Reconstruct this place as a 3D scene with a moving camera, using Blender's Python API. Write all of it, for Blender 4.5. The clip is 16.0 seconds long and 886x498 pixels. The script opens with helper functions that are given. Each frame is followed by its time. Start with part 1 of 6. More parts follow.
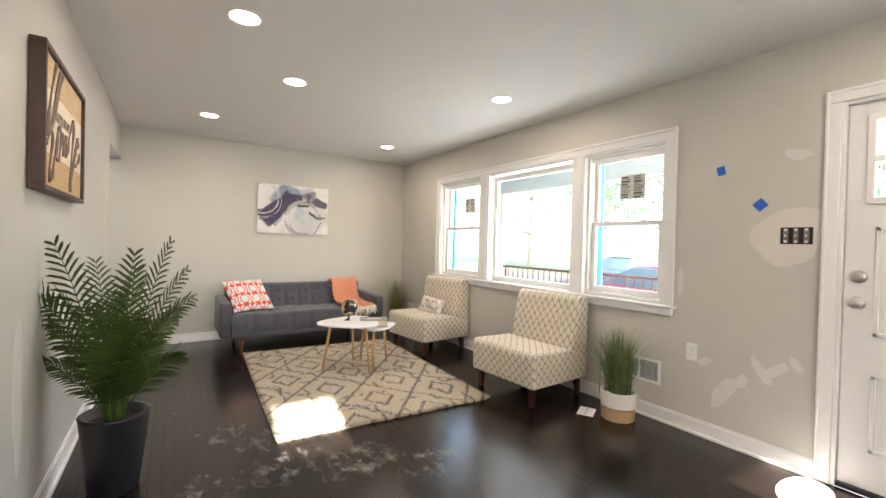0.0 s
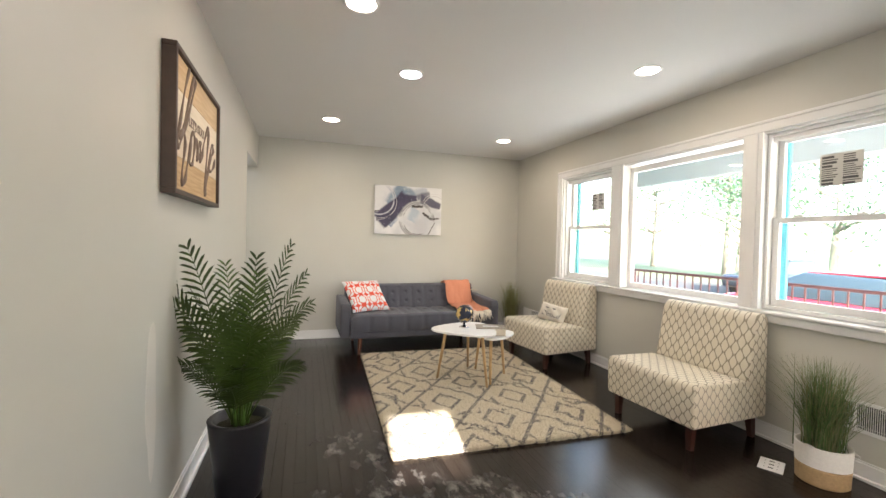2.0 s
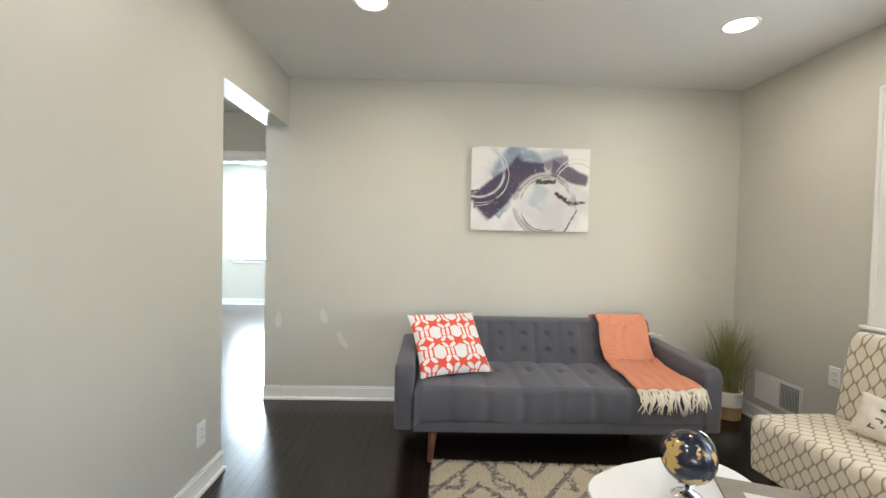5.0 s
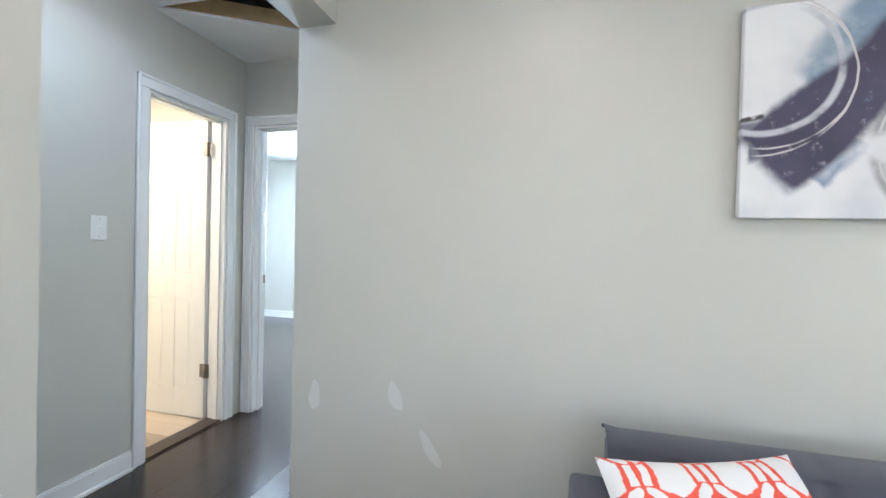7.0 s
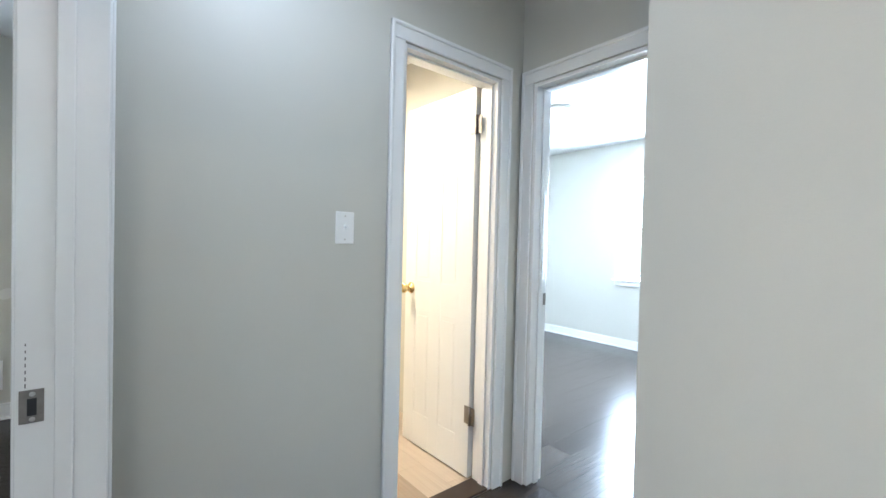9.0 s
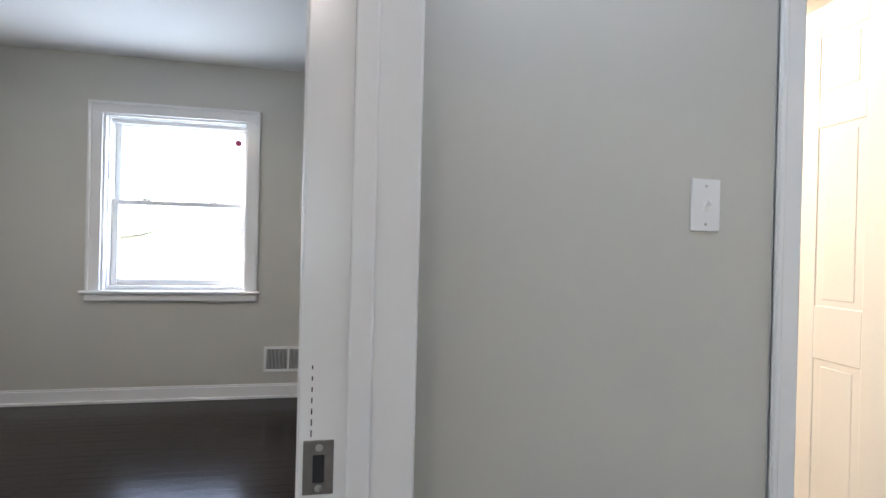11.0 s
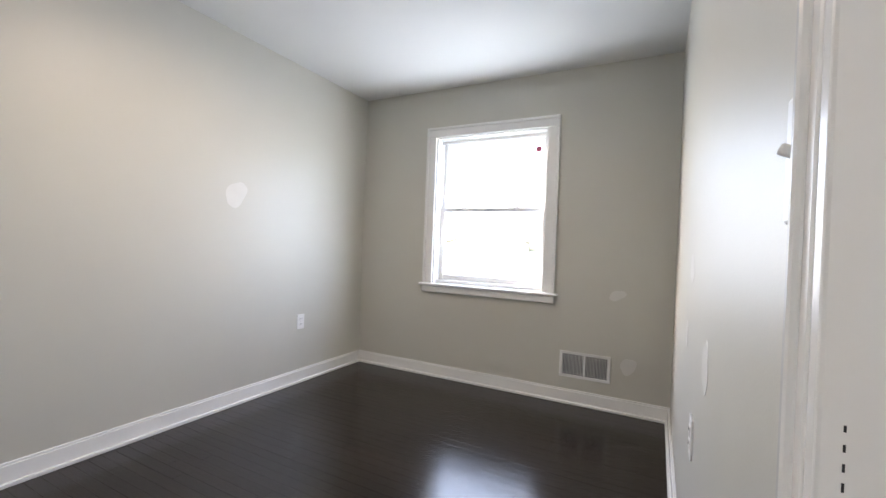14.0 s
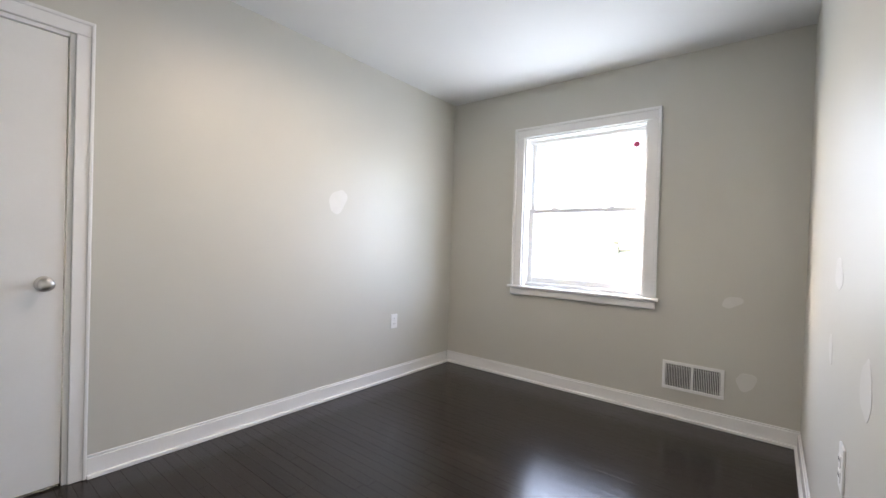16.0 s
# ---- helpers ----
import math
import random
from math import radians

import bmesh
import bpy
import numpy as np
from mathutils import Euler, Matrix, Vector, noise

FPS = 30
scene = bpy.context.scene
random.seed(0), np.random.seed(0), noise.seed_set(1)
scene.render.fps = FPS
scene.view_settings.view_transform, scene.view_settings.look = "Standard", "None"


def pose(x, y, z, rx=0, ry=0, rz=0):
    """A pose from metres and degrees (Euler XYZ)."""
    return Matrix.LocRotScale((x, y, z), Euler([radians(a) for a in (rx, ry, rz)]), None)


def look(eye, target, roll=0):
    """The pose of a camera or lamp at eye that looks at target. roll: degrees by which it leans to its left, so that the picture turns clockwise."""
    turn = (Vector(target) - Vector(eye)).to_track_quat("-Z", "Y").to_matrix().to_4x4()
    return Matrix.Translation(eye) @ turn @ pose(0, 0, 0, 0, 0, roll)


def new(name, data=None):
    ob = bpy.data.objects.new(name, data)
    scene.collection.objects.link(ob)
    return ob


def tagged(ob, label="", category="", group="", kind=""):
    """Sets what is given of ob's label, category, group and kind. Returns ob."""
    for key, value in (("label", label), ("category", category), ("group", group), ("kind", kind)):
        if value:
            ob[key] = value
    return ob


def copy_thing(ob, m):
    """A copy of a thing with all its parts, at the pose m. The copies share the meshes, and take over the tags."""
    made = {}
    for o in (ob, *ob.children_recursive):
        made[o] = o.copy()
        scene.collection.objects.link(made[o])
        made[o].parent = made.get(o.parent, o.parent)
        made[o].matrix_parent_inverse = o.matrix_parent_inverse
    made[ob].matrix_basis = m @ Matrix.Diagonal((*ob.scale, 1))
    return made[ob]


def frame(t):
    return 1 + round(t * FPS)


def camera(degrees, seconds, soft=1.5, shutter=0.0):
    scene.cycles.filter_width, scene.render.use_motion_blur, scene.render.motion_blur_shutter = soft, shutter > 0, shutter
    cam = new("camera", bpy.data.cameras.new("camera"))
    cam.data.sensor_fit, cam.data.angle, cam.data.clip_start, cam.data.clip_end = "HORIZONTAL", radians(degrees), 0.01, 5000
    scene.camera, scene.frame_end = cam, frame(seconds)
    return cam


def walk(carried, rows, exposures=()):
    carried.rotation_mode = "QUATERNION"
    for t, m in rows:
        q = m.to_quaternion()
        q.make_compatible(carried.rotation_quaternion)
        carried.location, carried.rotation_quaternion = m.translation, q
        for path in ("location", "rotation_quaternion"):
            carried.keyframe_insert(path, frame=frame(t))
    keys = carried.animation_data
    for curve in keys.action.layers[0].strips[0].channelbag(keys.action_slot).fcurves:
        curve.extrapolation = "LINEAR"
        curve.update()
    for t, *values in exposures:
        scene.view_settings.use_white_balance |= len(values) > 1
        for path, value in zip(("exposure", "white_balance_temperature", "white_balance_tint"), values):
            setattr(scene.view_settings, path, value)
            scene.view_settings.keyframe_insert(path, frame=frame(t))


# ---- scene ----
# ---- camera ----
cam = camera(93.8, 16.0)
walk(cam, [
    (0, look((0.482, 0.476, 1.234), (1.576, 2.15, 1.211), 1.5)),
    (0.5, look((0.471, 0.503, 1.233), (1.505, 2.215, 1.208), 1.4)),
    (1, look((0.489, 0.581, 1.233), (1.428, 2.346, 1.204), 1.4)),
    (1.5, look((0.515, 0.697, 1.231), (1.328, 2.524, 1.196), 1.4)),
    (2, look((0.547, 0.831, 1.247), (1.177, 2.729, 1.209), 1.4)),
    (2.5, look((0.56, 1.027, 1.257), (0.983, 2.982, 1.218), 1.4)),
    (3, look((0.602, 1.391, 1.275), (0.932, 3.363, 1.222), 1.6)),
    (3.2, look((0.65, 1.519, 1.27), (0.969, 3.493, 1.216), 1.5)),
    (5.3, look((1.125, 3.29, 1.257), (1.157, 5.289, 1.203), 1.3)),
    (5.5, look((1.032, 3.457, 1.232), (1.085, 5.456, 1.194), 1.3)),
    (6, look((1.017, 3.922, 1.235), (0.876, 5.916, 1.196), 1.3)),
    (6.5, look((0.924, 4.33, 1.232), (0.548, 6.294, 1.203), 1.5)),
    (7, look((0.84, 4.728, 1.223), (0.335, 6.663, 1.194), 1.5)),
    (7.5, look((0.747, 5.058, 1.235), (0.031, 6.925, 1.189), 1.8)),
    (8, look((0.541, 5.282, 1.203), (-0.396, 7.049, 1.173), 1.4)),
    (8.5, look((0.289, 5.432, 1.214), (-0.911, 7.031, 1.181), 0.9)),
    (9, look((0.14, 5.544, 1.211), (-1.402, 6.817, 1.175), 1.4)),
    (9.5, look((-0.049, 5.553, 1.208), (-1.79, 6.536, 1.188), 1.6)),
    (10, look((-0.217, 5.549, 1.181), (-2.053, 6.343, 1.171), 1.7)),
    (10.2, look((-0.268, 5.545, 1.175), (-2.135, 6.261, 1.164), 1.5)),
    (12.3, look((-0.575, 5.417, 1.082), (-2.538, 5.060, 1.091), 2.3)),
    (12.5, look((-0.580, 5.407, 1.078), (-2.525, 4.965, 1.086), 2.3)),
    (13, look((-0.595, 5.373, 1.105), (-2.489, 4.754, 1.094), 2.3)),
    (13.5, look((-0.592, 5.350, 1.112), (-2.425, 4.573, 1.098), 2.1)),
    (14, look((-0.573, 5.327, 1.110), (-2.340, 4.412, 1.095), 2.2)),
    (14.5, look((-0.560, 5.305, 1.110), (-2.274, 4.295, 1.095), 2.2)),
    (15, look((-0.550, 5.295, 1.103), (-2.202, 4.188, 1.091), 2.1)),
    (15.5, look((-0.535, 5.285, 1.092), (-2.128, 4.097, 1.083), 2.1)),
    (16, look((-0.530, 5.279, 1.116), (-2.084, 4.043, 1.094), 1.8)),
], [(0.0, 3.58, 6500, 17), (3.0, 3.52, 6450, 15), (5.5, 3.70, 5950, 12), (7.0, 3.70, 5400, 14), (8.5, 3.56, 5450, 15), (9.2, 3.78, 5450, 14), (10.0, 3.45, 5500, 17), (12.4, 3.6, 6150, 22), (16.0, 3.8, 6200, 22)])

# ---- light ----
SUN_ELEVATION, SUN_YAW = 22.0, 188.0    # the sun stands behind the first view, low
LED_WATTS, HALL_WATTS, BATH_WATTS = 0.60, 0.32, 4.2
world = bpy.data.worlds.new("world")
scene.world = world
world.use_nodes = True
wn = world.node_tree.nodes
sky = wn.new("ShaderNodeTexSky")
sky.sky_type, sky.sun_disc = "NISHITA", False
sky.sun_elevation, sky.sun_rotation = radians(SUN_ELEVATION), radians(SUN_YAW)
sky.air_density, sky.dust_density = 1.0, 2.0
wn["Background"].inputs["Strength"].default_value = 0.15
world.node_tree.links.new(sky.outputs[0], wn["Background"].inputs["Color"])


def lamp(name, kind, energy, m, colour=(1, 1, 1), size=0.1, size_y=None):
    data = bpy.data.lights.new(name, kind)
    data.energy, data.color = energy, colour
    if kind == "AREA":
        data.size = size
        if size_y:
            data.shape, data.size_y = "RECTANGLE", size_y
    elif kind in ("POINT", "SPOT"):
        data.shadow_soft_size = size
    ob = new(name, data)
    ob.matrix_world = m
    return ob


sun_az = radians(SUN_YAW)
sun_way = Vector((math.sin(sun_az) * math.cos(radians(SUN_ELEVATION)), math.cos(sun_az) * math.cos(radians(SUN_ELEVATION)), math.sin(radians(SUN_ELEVATION))))
sun = lamp("sun", "SUN", 4.0, look(sun_way * 50, (0, 0, 0)), (1.0, 0.95, 0.86))
sun.data.angle = radians(0.6)
# daylight in the window openings; the back window is unseen and its lamp added
lamp("window_light_front", "AREA", 2.1, look((3.72, 3.55, 1.45), (0, 3.55, 1.2)), (0.93, 0.97, 1.0), 2.9, 1.15)
lamp("window_light_back", "AREA", 1.7, look((1.375, -1.625, 1.575), (1.375, 0, 1.575)), (0.95, 0.97, 1.0), 0.94, 1.24)
lamp("window_light_bedroom", "AREA", 2.6, look((-3.90, 4.1, 1.42), (0, 4.1, 2.0)), (0.82, 0.90, 1.0), 0.9, 1.1)
lamp("window_light_far_bedroom", "AREA", 38, look((-1.895, 10.56, 1.42), (-1.895, 0, 1.3)), (0.80, 0.93, 1.0), 0.9, 1.2)

# ---- materials ----
def mat(name, colour, rough=0.5, metal=0.0, vary=0.06, scale=6.0, bump=0.05, bump_scale=120.0, coat=0.0, rand=0.0, spec=0.5):
    """A surface with a slow tone drift, a fine grain and a fine relief."""
    m = bpy.data.materials.new(name)
    m.use_nodes = True
    nt = m.node_tree
    n, l = nt.nodes, nt.links
    b = n["Principled BSDF"]
    b.inputs["Roughness"].default_value, b.inputs["Metallic"].default_value = rough, metal
    b.inputs["Coat Weight"].default_value = coat
    b.inputs["Specular IOR Level"].default_value = spec
    tc = n.new("ShaderNodeTexCoord")
    slow = n.new("ShaderNodeTexNoise")
    slow.inputs["Scale"].default_value, slow.inputs["Detail"].default_value = scale, 4
    fine = n.new("ShaderNodeTexNoise")
    fine.inputs["Scale"].default_value, fine.inputs["Detail"].default_value = bump_scale, 3
    l.new(tc.outputs["Object"], slow.inputs["Vector"])
    l.new(tc.outputs["Object"], fine.inputs["Vector"])
    mix = n.new("ShaderNodeMix")
    mix.data_type = "RGBA"
    mix.inputs["A"].default_value = (*[c * (1 - vary) for c in colour], 1)
    mix.inputs["B"].default_value = (*[min(1, c * (1 + vary)) for c in colour], 1)
    add = n.new("ShaderNodeMath")
    add.operation = "ADD"
    half = n.new("ShaderNodeMath")
    half.operation, half.inputs[1].default_value = "MULTIPLY", 0.35
    l.new(fine.outputs["Fac"], half.inputs[0])
    l.new(slow.outputs["Fac"], add.inputs[0])
    l.new(half.outputs[0], add.inputs[1])
    if rand:
        info = n.new("ShaderNodeObjectInfo")
        r = n.new("ShaderNodeMath")
        r.operation, r.inputs[1].default_value, r.inputs[2].default_value = "MULTIPLY_ADD", rand, -rand / 2
        l.new(info.outputs["Random"], r.inputs[0])
        more = n.new("ShaderNodeMath")
        l.new(add.outputs[0], more.inputs[0])
        l.new(r.outputs[0], more.inputs[1])
        add = more
    fit = n.new("ShaderNodeMapRange")
    fit.inputs["From Min"].default_value, fit.inputs["From Max"].default_value = 0.35, 1.0
    l.new(add.outputs[0], fit.inputs["Value"])
    l.new(fit.outputs[0], mix.inputs["Factor"])
    l.new(mix.outputs["Result"], b.inputs["Base Color"])
    bp = n.new("ShaderNodeBump")
    bp.inputs["Strength"].default_value, bp.inputs["Distance"].default_value = bump, 0.004
    l.new(fine.outputs["Fac"], bp.inputs["Height"])
    l.new(bp.outputs[0], b.inputs["Normal"])
    return m


def glow(name, colour, strength):
    m = bpy.data.materials.new(name)
    m.use_nodes = True
    b = m.node_tree.nodes["Principled BSDF"]
    b.inputs["Base Color"].default_value = (*colour, 1)
    b.inputs["Emission Color"].default_value = (*colour, 1)
    b.inputs["Emission Strength"].default_value = strength
    return m


def wood_floor(name, dark, light, board=0.057, along="Y", rough=0.2, scuffs=()):
    """Narrow stained boards: each board has its own tone and its grain along its length; scuffs (x, y, reach) are rubbed dusty places."""
    m = bpy.data.materials.new(name)
    m.use_nodes = True
    n, l = m.node_tree.nodes, m.node_tree.links
    b = n["Principled BSDF"]
    b.inputs["Specular IOR Level"].default_value = 0.45
    tc = n.new("ShaderNodeTexCoord")
    stretch = n.new("ShaderNodeMapping")
    stretch.inputs["Scale"].default_value = (1.2, 40, 1) if along == "X" else (40, 1.2, 1)
    l.new(tc.outputs["Object"], stretch.inputs["Vector"])
    grain = n.new("ShaderNodeTexNoise")
    grain.inputs["Scale"].default_value, grain.inputs["Detail"].default_value, grain.inputs["Roughness"].default_value = 2.0, 6, 0.65
    l.new(stretch.outputs[0], grain.inputs["Vector"])
    patch = n.new("ShaderNodeTexNoise")
    patch.inputs["Scale"].default_value, patch.inputs["Detail"].default_value = 1.6, 2
    l.new(tc.outputs["Object"], patch.inputs["Vector"])
    geo = n.new("ShaderNodeNewGeometry")
    s1 = n.new("ShaderNodeMath")
    s1.operation = "MULTIPLY_ADD"
    s1.inputs[1].default_value = 0.55
    info, mixed, wrap = n.new("ShaderNodeObjectInfo"), n.new("ShaderNodeMath"), n.new("ShaderNodeMath")
    wrap.operation = "FRACT"
    l.new(geo.outputs["Random Per Island"], mixed.inputs[0])
    l.new(info.outputs["Random"], mixed.inputs[1])
    l.new(mixed.outputs[0], wrap.inputs[0])
    l.new(wrap.outputs[0], s1.inputs[0])
    s2 = n.new("ShaderNodeMath")
    s2.operation, s2.inputs[1].default_value = "MULTIPLY", 0.6
    l.new(grain.outputs["Fac"], s2.inputs[0])
    l.new(s2.outputs[0], s1.inputs[2])
    mix = n.new("ShaderNodeMix")
    mix.data_type = "RGBA"
    mix.inputs["A"].default_value, mix.inputs["B"].default_value = (*dark, 1), (*light, 1)
    l.new(s1.outputs[0], mix.inputs["Factor"])
    tone = mix.outputs["Result"]
    if scuffs:
        def math_node(kind, p, q=0.0):
            nd = n.new("ShaderNodeMath")
            nd.operation = kind
            for k, v in enumerate((p, q)):
                if isinstance(v, float):
                    nd.inputs[k].default_value = v
                else:
                    l.new(v, nd.inputs[k])
            return nd.outputs[0]

        def fade(v, lo, hi):
            nd = n.new("ShaderNodeMapRange")
            nd.interpolation_type = "SMOOTHSTEP"
            nd.inputs["From Min"].default_value, nd.inputs["From Max"].default_value = lo, hi
            l.new(v, nd.inputs["Value"])
            return nd.outputs[0]

        worn = None
        for x, y, reach in scuffs:
            far = n.new("ShaderNodeVectorMath")
            far.operation = "DISTANCE"
            far.inputs[1].default_value = (x, y, 0)
            l.new(tc.outputs["Object"], far.inputs[0])
            spot = fade(far.outputs["Value"], reach, reach * 0.2)
            worn = spot if worn is None else math_node("MAXIMUM", worn, spot)
        rub, smear = n.new("ShaderNodeTexNoise"), n.new("ShaderNodeMapping")
        smear.inputs["Scale"].default_value = (10, 6.5, 1)
        smear.inputs["Rotation"].default_value = (0, 0, -0.1)
        l.new(tc.outputs["Object"], smear.inputs["Vector"])
        l.new(smear.outputs[0], rub.inputs["Vector"])
        rub.inputs["Scale"].default_value, rub.inputs["Detail"].default_value, rub.inputs["Roughness"].default_value = 1.0, 8, 0.72
        worn = math_node("MULTIPLY", math_node("MULTIPLY", worn, fade(rub.outputs["Fac"], 0.46, 0.72)), 0.42)
        dusty = n.new("ShaderNodeMix")
        dusty.data_type = "RGBA"
        dusty.inputs["B"].default_value = (0.46, 0.44, 0.41, 1)
        l.new(worn, dusty.inputs["Factor"])
        l.new(tone, dusty.inputs["A"])
        tone = dusty.outputs["Result"]
    l.new(tone, b.inputs["Base Color"])
    rr = n.new("ShaderNodeMapRange")
    rr.inputs["From Min"].default_value, rr.inputs["From Max"].default_value = 0.3, 0.75
    rr.inputs["To Min"].default_value, rr.inputs["To Max"].default_value = rough, rough + 0.03
    l.new(patch.outputs["Fac"], rr.inputs["Value"])
    l.new(rr.outputs[0], b.inputs["Roughness"])
    bp = n.new("ShaderNodeBump")
    bp.inputs["Strength"].default_value, bp.inputs["Distance"].default_value = 0.38, 0.002
    l.new(grain.outputs["Fac"], bp.inputs["Height"])
    l.new(bp.outputs[0], b.inputs["Normal"])
    return m


WALL = mat("greige_wall_paint", (0.555, 0.545, 0.492), 0.43, vary=0.03, scale=1.5, bump=0.07, bump_scale=260)
PATCH = mat("spackle_patch", (0.65, 0.64, 0.605), 0.6, vary=0.05, scale=9)
CEIL = mat("white_ceiling_paint", (0.74, 0.74, 0.73), 0.75, vary=0.02, scale=1.2, bump=0.1, bump_scale=200)
TRIM = mat("white_gloss_trim", (0.80, 0.80, 0.79), 0.22, vary=0.02, scale=5, bump=0.04, bump_scale=60)
DOORWHITE = mat("white_door_paint", (0.76, 0.76, 0.75), 0.35, vary=0.03, scale=4, bump=0.05, bump_scale=90)
FLOOR = wood_floor("espresso_floor_boards", (0.005, 0.0036, 0.003), (0.022, 0.015, 0.0115), rough=0.17, scuffs=((0.80, 3.42, 0.30), (1.02, 2.86, 0.32), (1.42, 2.66, 0.38), (0.62, 2.78, 0.26), (0.98, 3.25, 0.28), (0.42, 3.9, 0.25), (1.72, 2.45, 0.25)))
# Dark floor again; its lifted grey tone paints in the falling light
HALLFLOOR = wood_floor("light_greyed_plank_floor", (0.016, 0.012, 0.010), (0.060, 0.048, 0.040), rough=0.20)
BATHFLOOR = wood_floor("pale_plank_floor", (0.20, 0.145, 0.10), (0.56, 0.48, 0.39), along="X", rough=0.35)
DARKGAP = mat("dark_gap", (0.012, 0.010, 0.009), 0.9)
BATHWALL = mat("tan_bathroom_paint", (0.62, 0.53, 0.36), 0.5, vary=0.03, scale=2)
BRASS = mat("brass", (0.75, 0.56, 0.26), 0.22, 1.0, vary=0.08, scale=20)
NICKEL = mat("satin_nickel", (0.58, 0.56, 0.53), 0.28, 1.0, vary=0.06, scale=20)
OLDSTEEL = mat("worn_steel", (0.27, 0.25, 0.23), 0.5, 1.0, vary=0.2, scale=40)
PLASTIC = mat("white_plastic", (0.80, 0.80, 0.79), 0.3, vary=0.02)
BLACK = mat("black_plastic", (0.015, 0.015, 0.017), 0.45, vary=0.2, scale=20)
STUD = mat("raw_framing_lumber", (0.55, 0.38, 0.20), 0.75, vary=0.2, scale=14, bump=0.3)
ATTIC = mat("dusty_attic_board", (0.10, 0.075, 0.055), 0.9, vary=0.3, scale=8)


def glass_material():
    m = bpy.data.materials.new("window_glass")
    m.use_nodes = True
    n, l = m.node_tree.nodes, m.node_tree.links
    out = n["Material Output"]
    n.remove(n["Principled BSDF"])
    clear, shine, mix = n.new("ShaderNodeBsdfTransparent"), n.new("ShaderNodeBsdfGlossy"), n.new("ShaderNodeMixShader")
    clear.inputs["Color"].default_value = (0.97, 0.99, 0.98, 1)
    shine.inputs["Roughness"].default_value = 0.02
    mix.inputs[0].default_value = 0.04
    l.new(clear.outputs[0], mix.inputs[1])
    l.new(shine.outputs[0], mix.inputs[2])
    l.new(mix.outputs[0], out.inputs["Surface"])
    return m


GLASS = glass_material()


# ---- builders ----
def box(bm, x0, x1, y0, y1, z0, z1, m=None):
    """A box into bm; m turns it after."""
    vs = [bm.verts.new((x, y, z)) for x in (x0, x1) for y in (y0, y1) for z in (z0, z1)]
    if m is not None:
        for v in vs:
            v.co = m @ v.co
    for f in ((0, 1, 3, 2), (4, 6, 7, 5), (0, 4, 5, 1), (2, 3, 7, 6), (0, 2, 6, 4), (1, 5, 7, 3)):
        bm.faces.new([vs[i] for i in f])
    return vs


def rbox(x0, x1, y0, y1, z0, z1, r=0.005, seg=2):
    """A bmesh box with rounded edges."""
    bm = bmesh.new()
    box(bm, min(x0, x1), max(x0, x1), min(y0, y1), max(y0, y1), min(z0, z1), max(z0, z1))
    bmesh.ops.bevel(bm, geom=bm.edges[:], offset=r, segments=seg, profile=0.5, affect="EDGES", clamp_overlap=True)
    return bm


def tube(bm, points, radii, sides=10, cap=True):
    """A tapered tube through points."""
    points = [Vector(p) for p in points]
    if not hasattr(radii, "__len__"):
        radii = [radii] * len(points)
    rings, side = [], None
    for i, (p, r) in enumerate(zip(points, radii)):
        way = (points[min(i + 1, len(points) - 1)] - points[max(i - 1, 0)]).normalized()
        if side is None:
            side = way.orthogonal().normalized()
        side = (side - way * side.dot(way)).normalized()
        up = way.cross(side)
        rings.append([bm.verts.new(p + r * (math.cos(a) * side + math.sin(a) * up)) for a in [2 * math.pi * k / sides for k in range(sides)]])
    for a, b in zip(rings, rings[1:]):
        for k in range(sides):
            bm.faces.new((a[k], a[(k + 1) % sides], b[(k + 1) % sides], b[k]))
    if cap:
        bm.faces.new(rings[0][::-1])
        bm.faces.new(rings[-1])


def lathe(bm, profile, m=None, sides=32):
    """A turned shape from (radius, height) pairs."""
    rings = []
    for r, z in profile:
        ring = [bm.verts.new((r * math.cos(a), r * math.sin(a), z)) for a in [2 * math.pi * k / sides for k in range(sides)]] if r > 1e-5 else [bm.verts.new((0, 0, z))]
        if m is not None:
            for v in ring:
                v.co = m @ v.co
        rings.append(ring)
    for a, b in zip(rings, rings[1:]):
        for k in range(sides):
            k2 = (k + 1) % sides
            if len(a) == 1 and len(b) == 1:
                continue
            if len(a) == 1:
                bm.faces.new((a[0], b[k2], b[k]))
            elif len(b) == 1:
                bm.faces.new((a[k], a[k2], b[0]))
            else:
                bm.faces.new((a[k], a[k2], b[k2], b[k]))


def part(name, bm, material, parent=None, label="", smooth=False):
    """Links a bmesh as one mesh object under a thing or a part."""
    me = bpy.data.meshes.new(name)
    bmesh.ops.recalc_face_normals(bm, faces=bm.faces[:])
    bm.to_mesh(me)
    bm.free()
    me.materials.append(material)
    if smooth:
        for p in me.polygons:
            p.use_smooth = True
    ob = new(name, me)
    if parent is not None:
        ob.parent = parent
    if label:
        ob["label"] = label
    return ob


def thing(name, m=None, label="", category="", group="", kind=""):
    ob = new(name)
    ob.empty_display_size = 0.1
    if m is not None:
        ob.matrix_world = m
    return tagged(ob, label, category, group, kind)


def bx(name, x0, x1, y0, y1, z0, z1, material, parent=None, label="", r=0.004):
    return part(name, rbox(x0, x1, y0, y1, z0, z1, r, 2), material, parent, label)


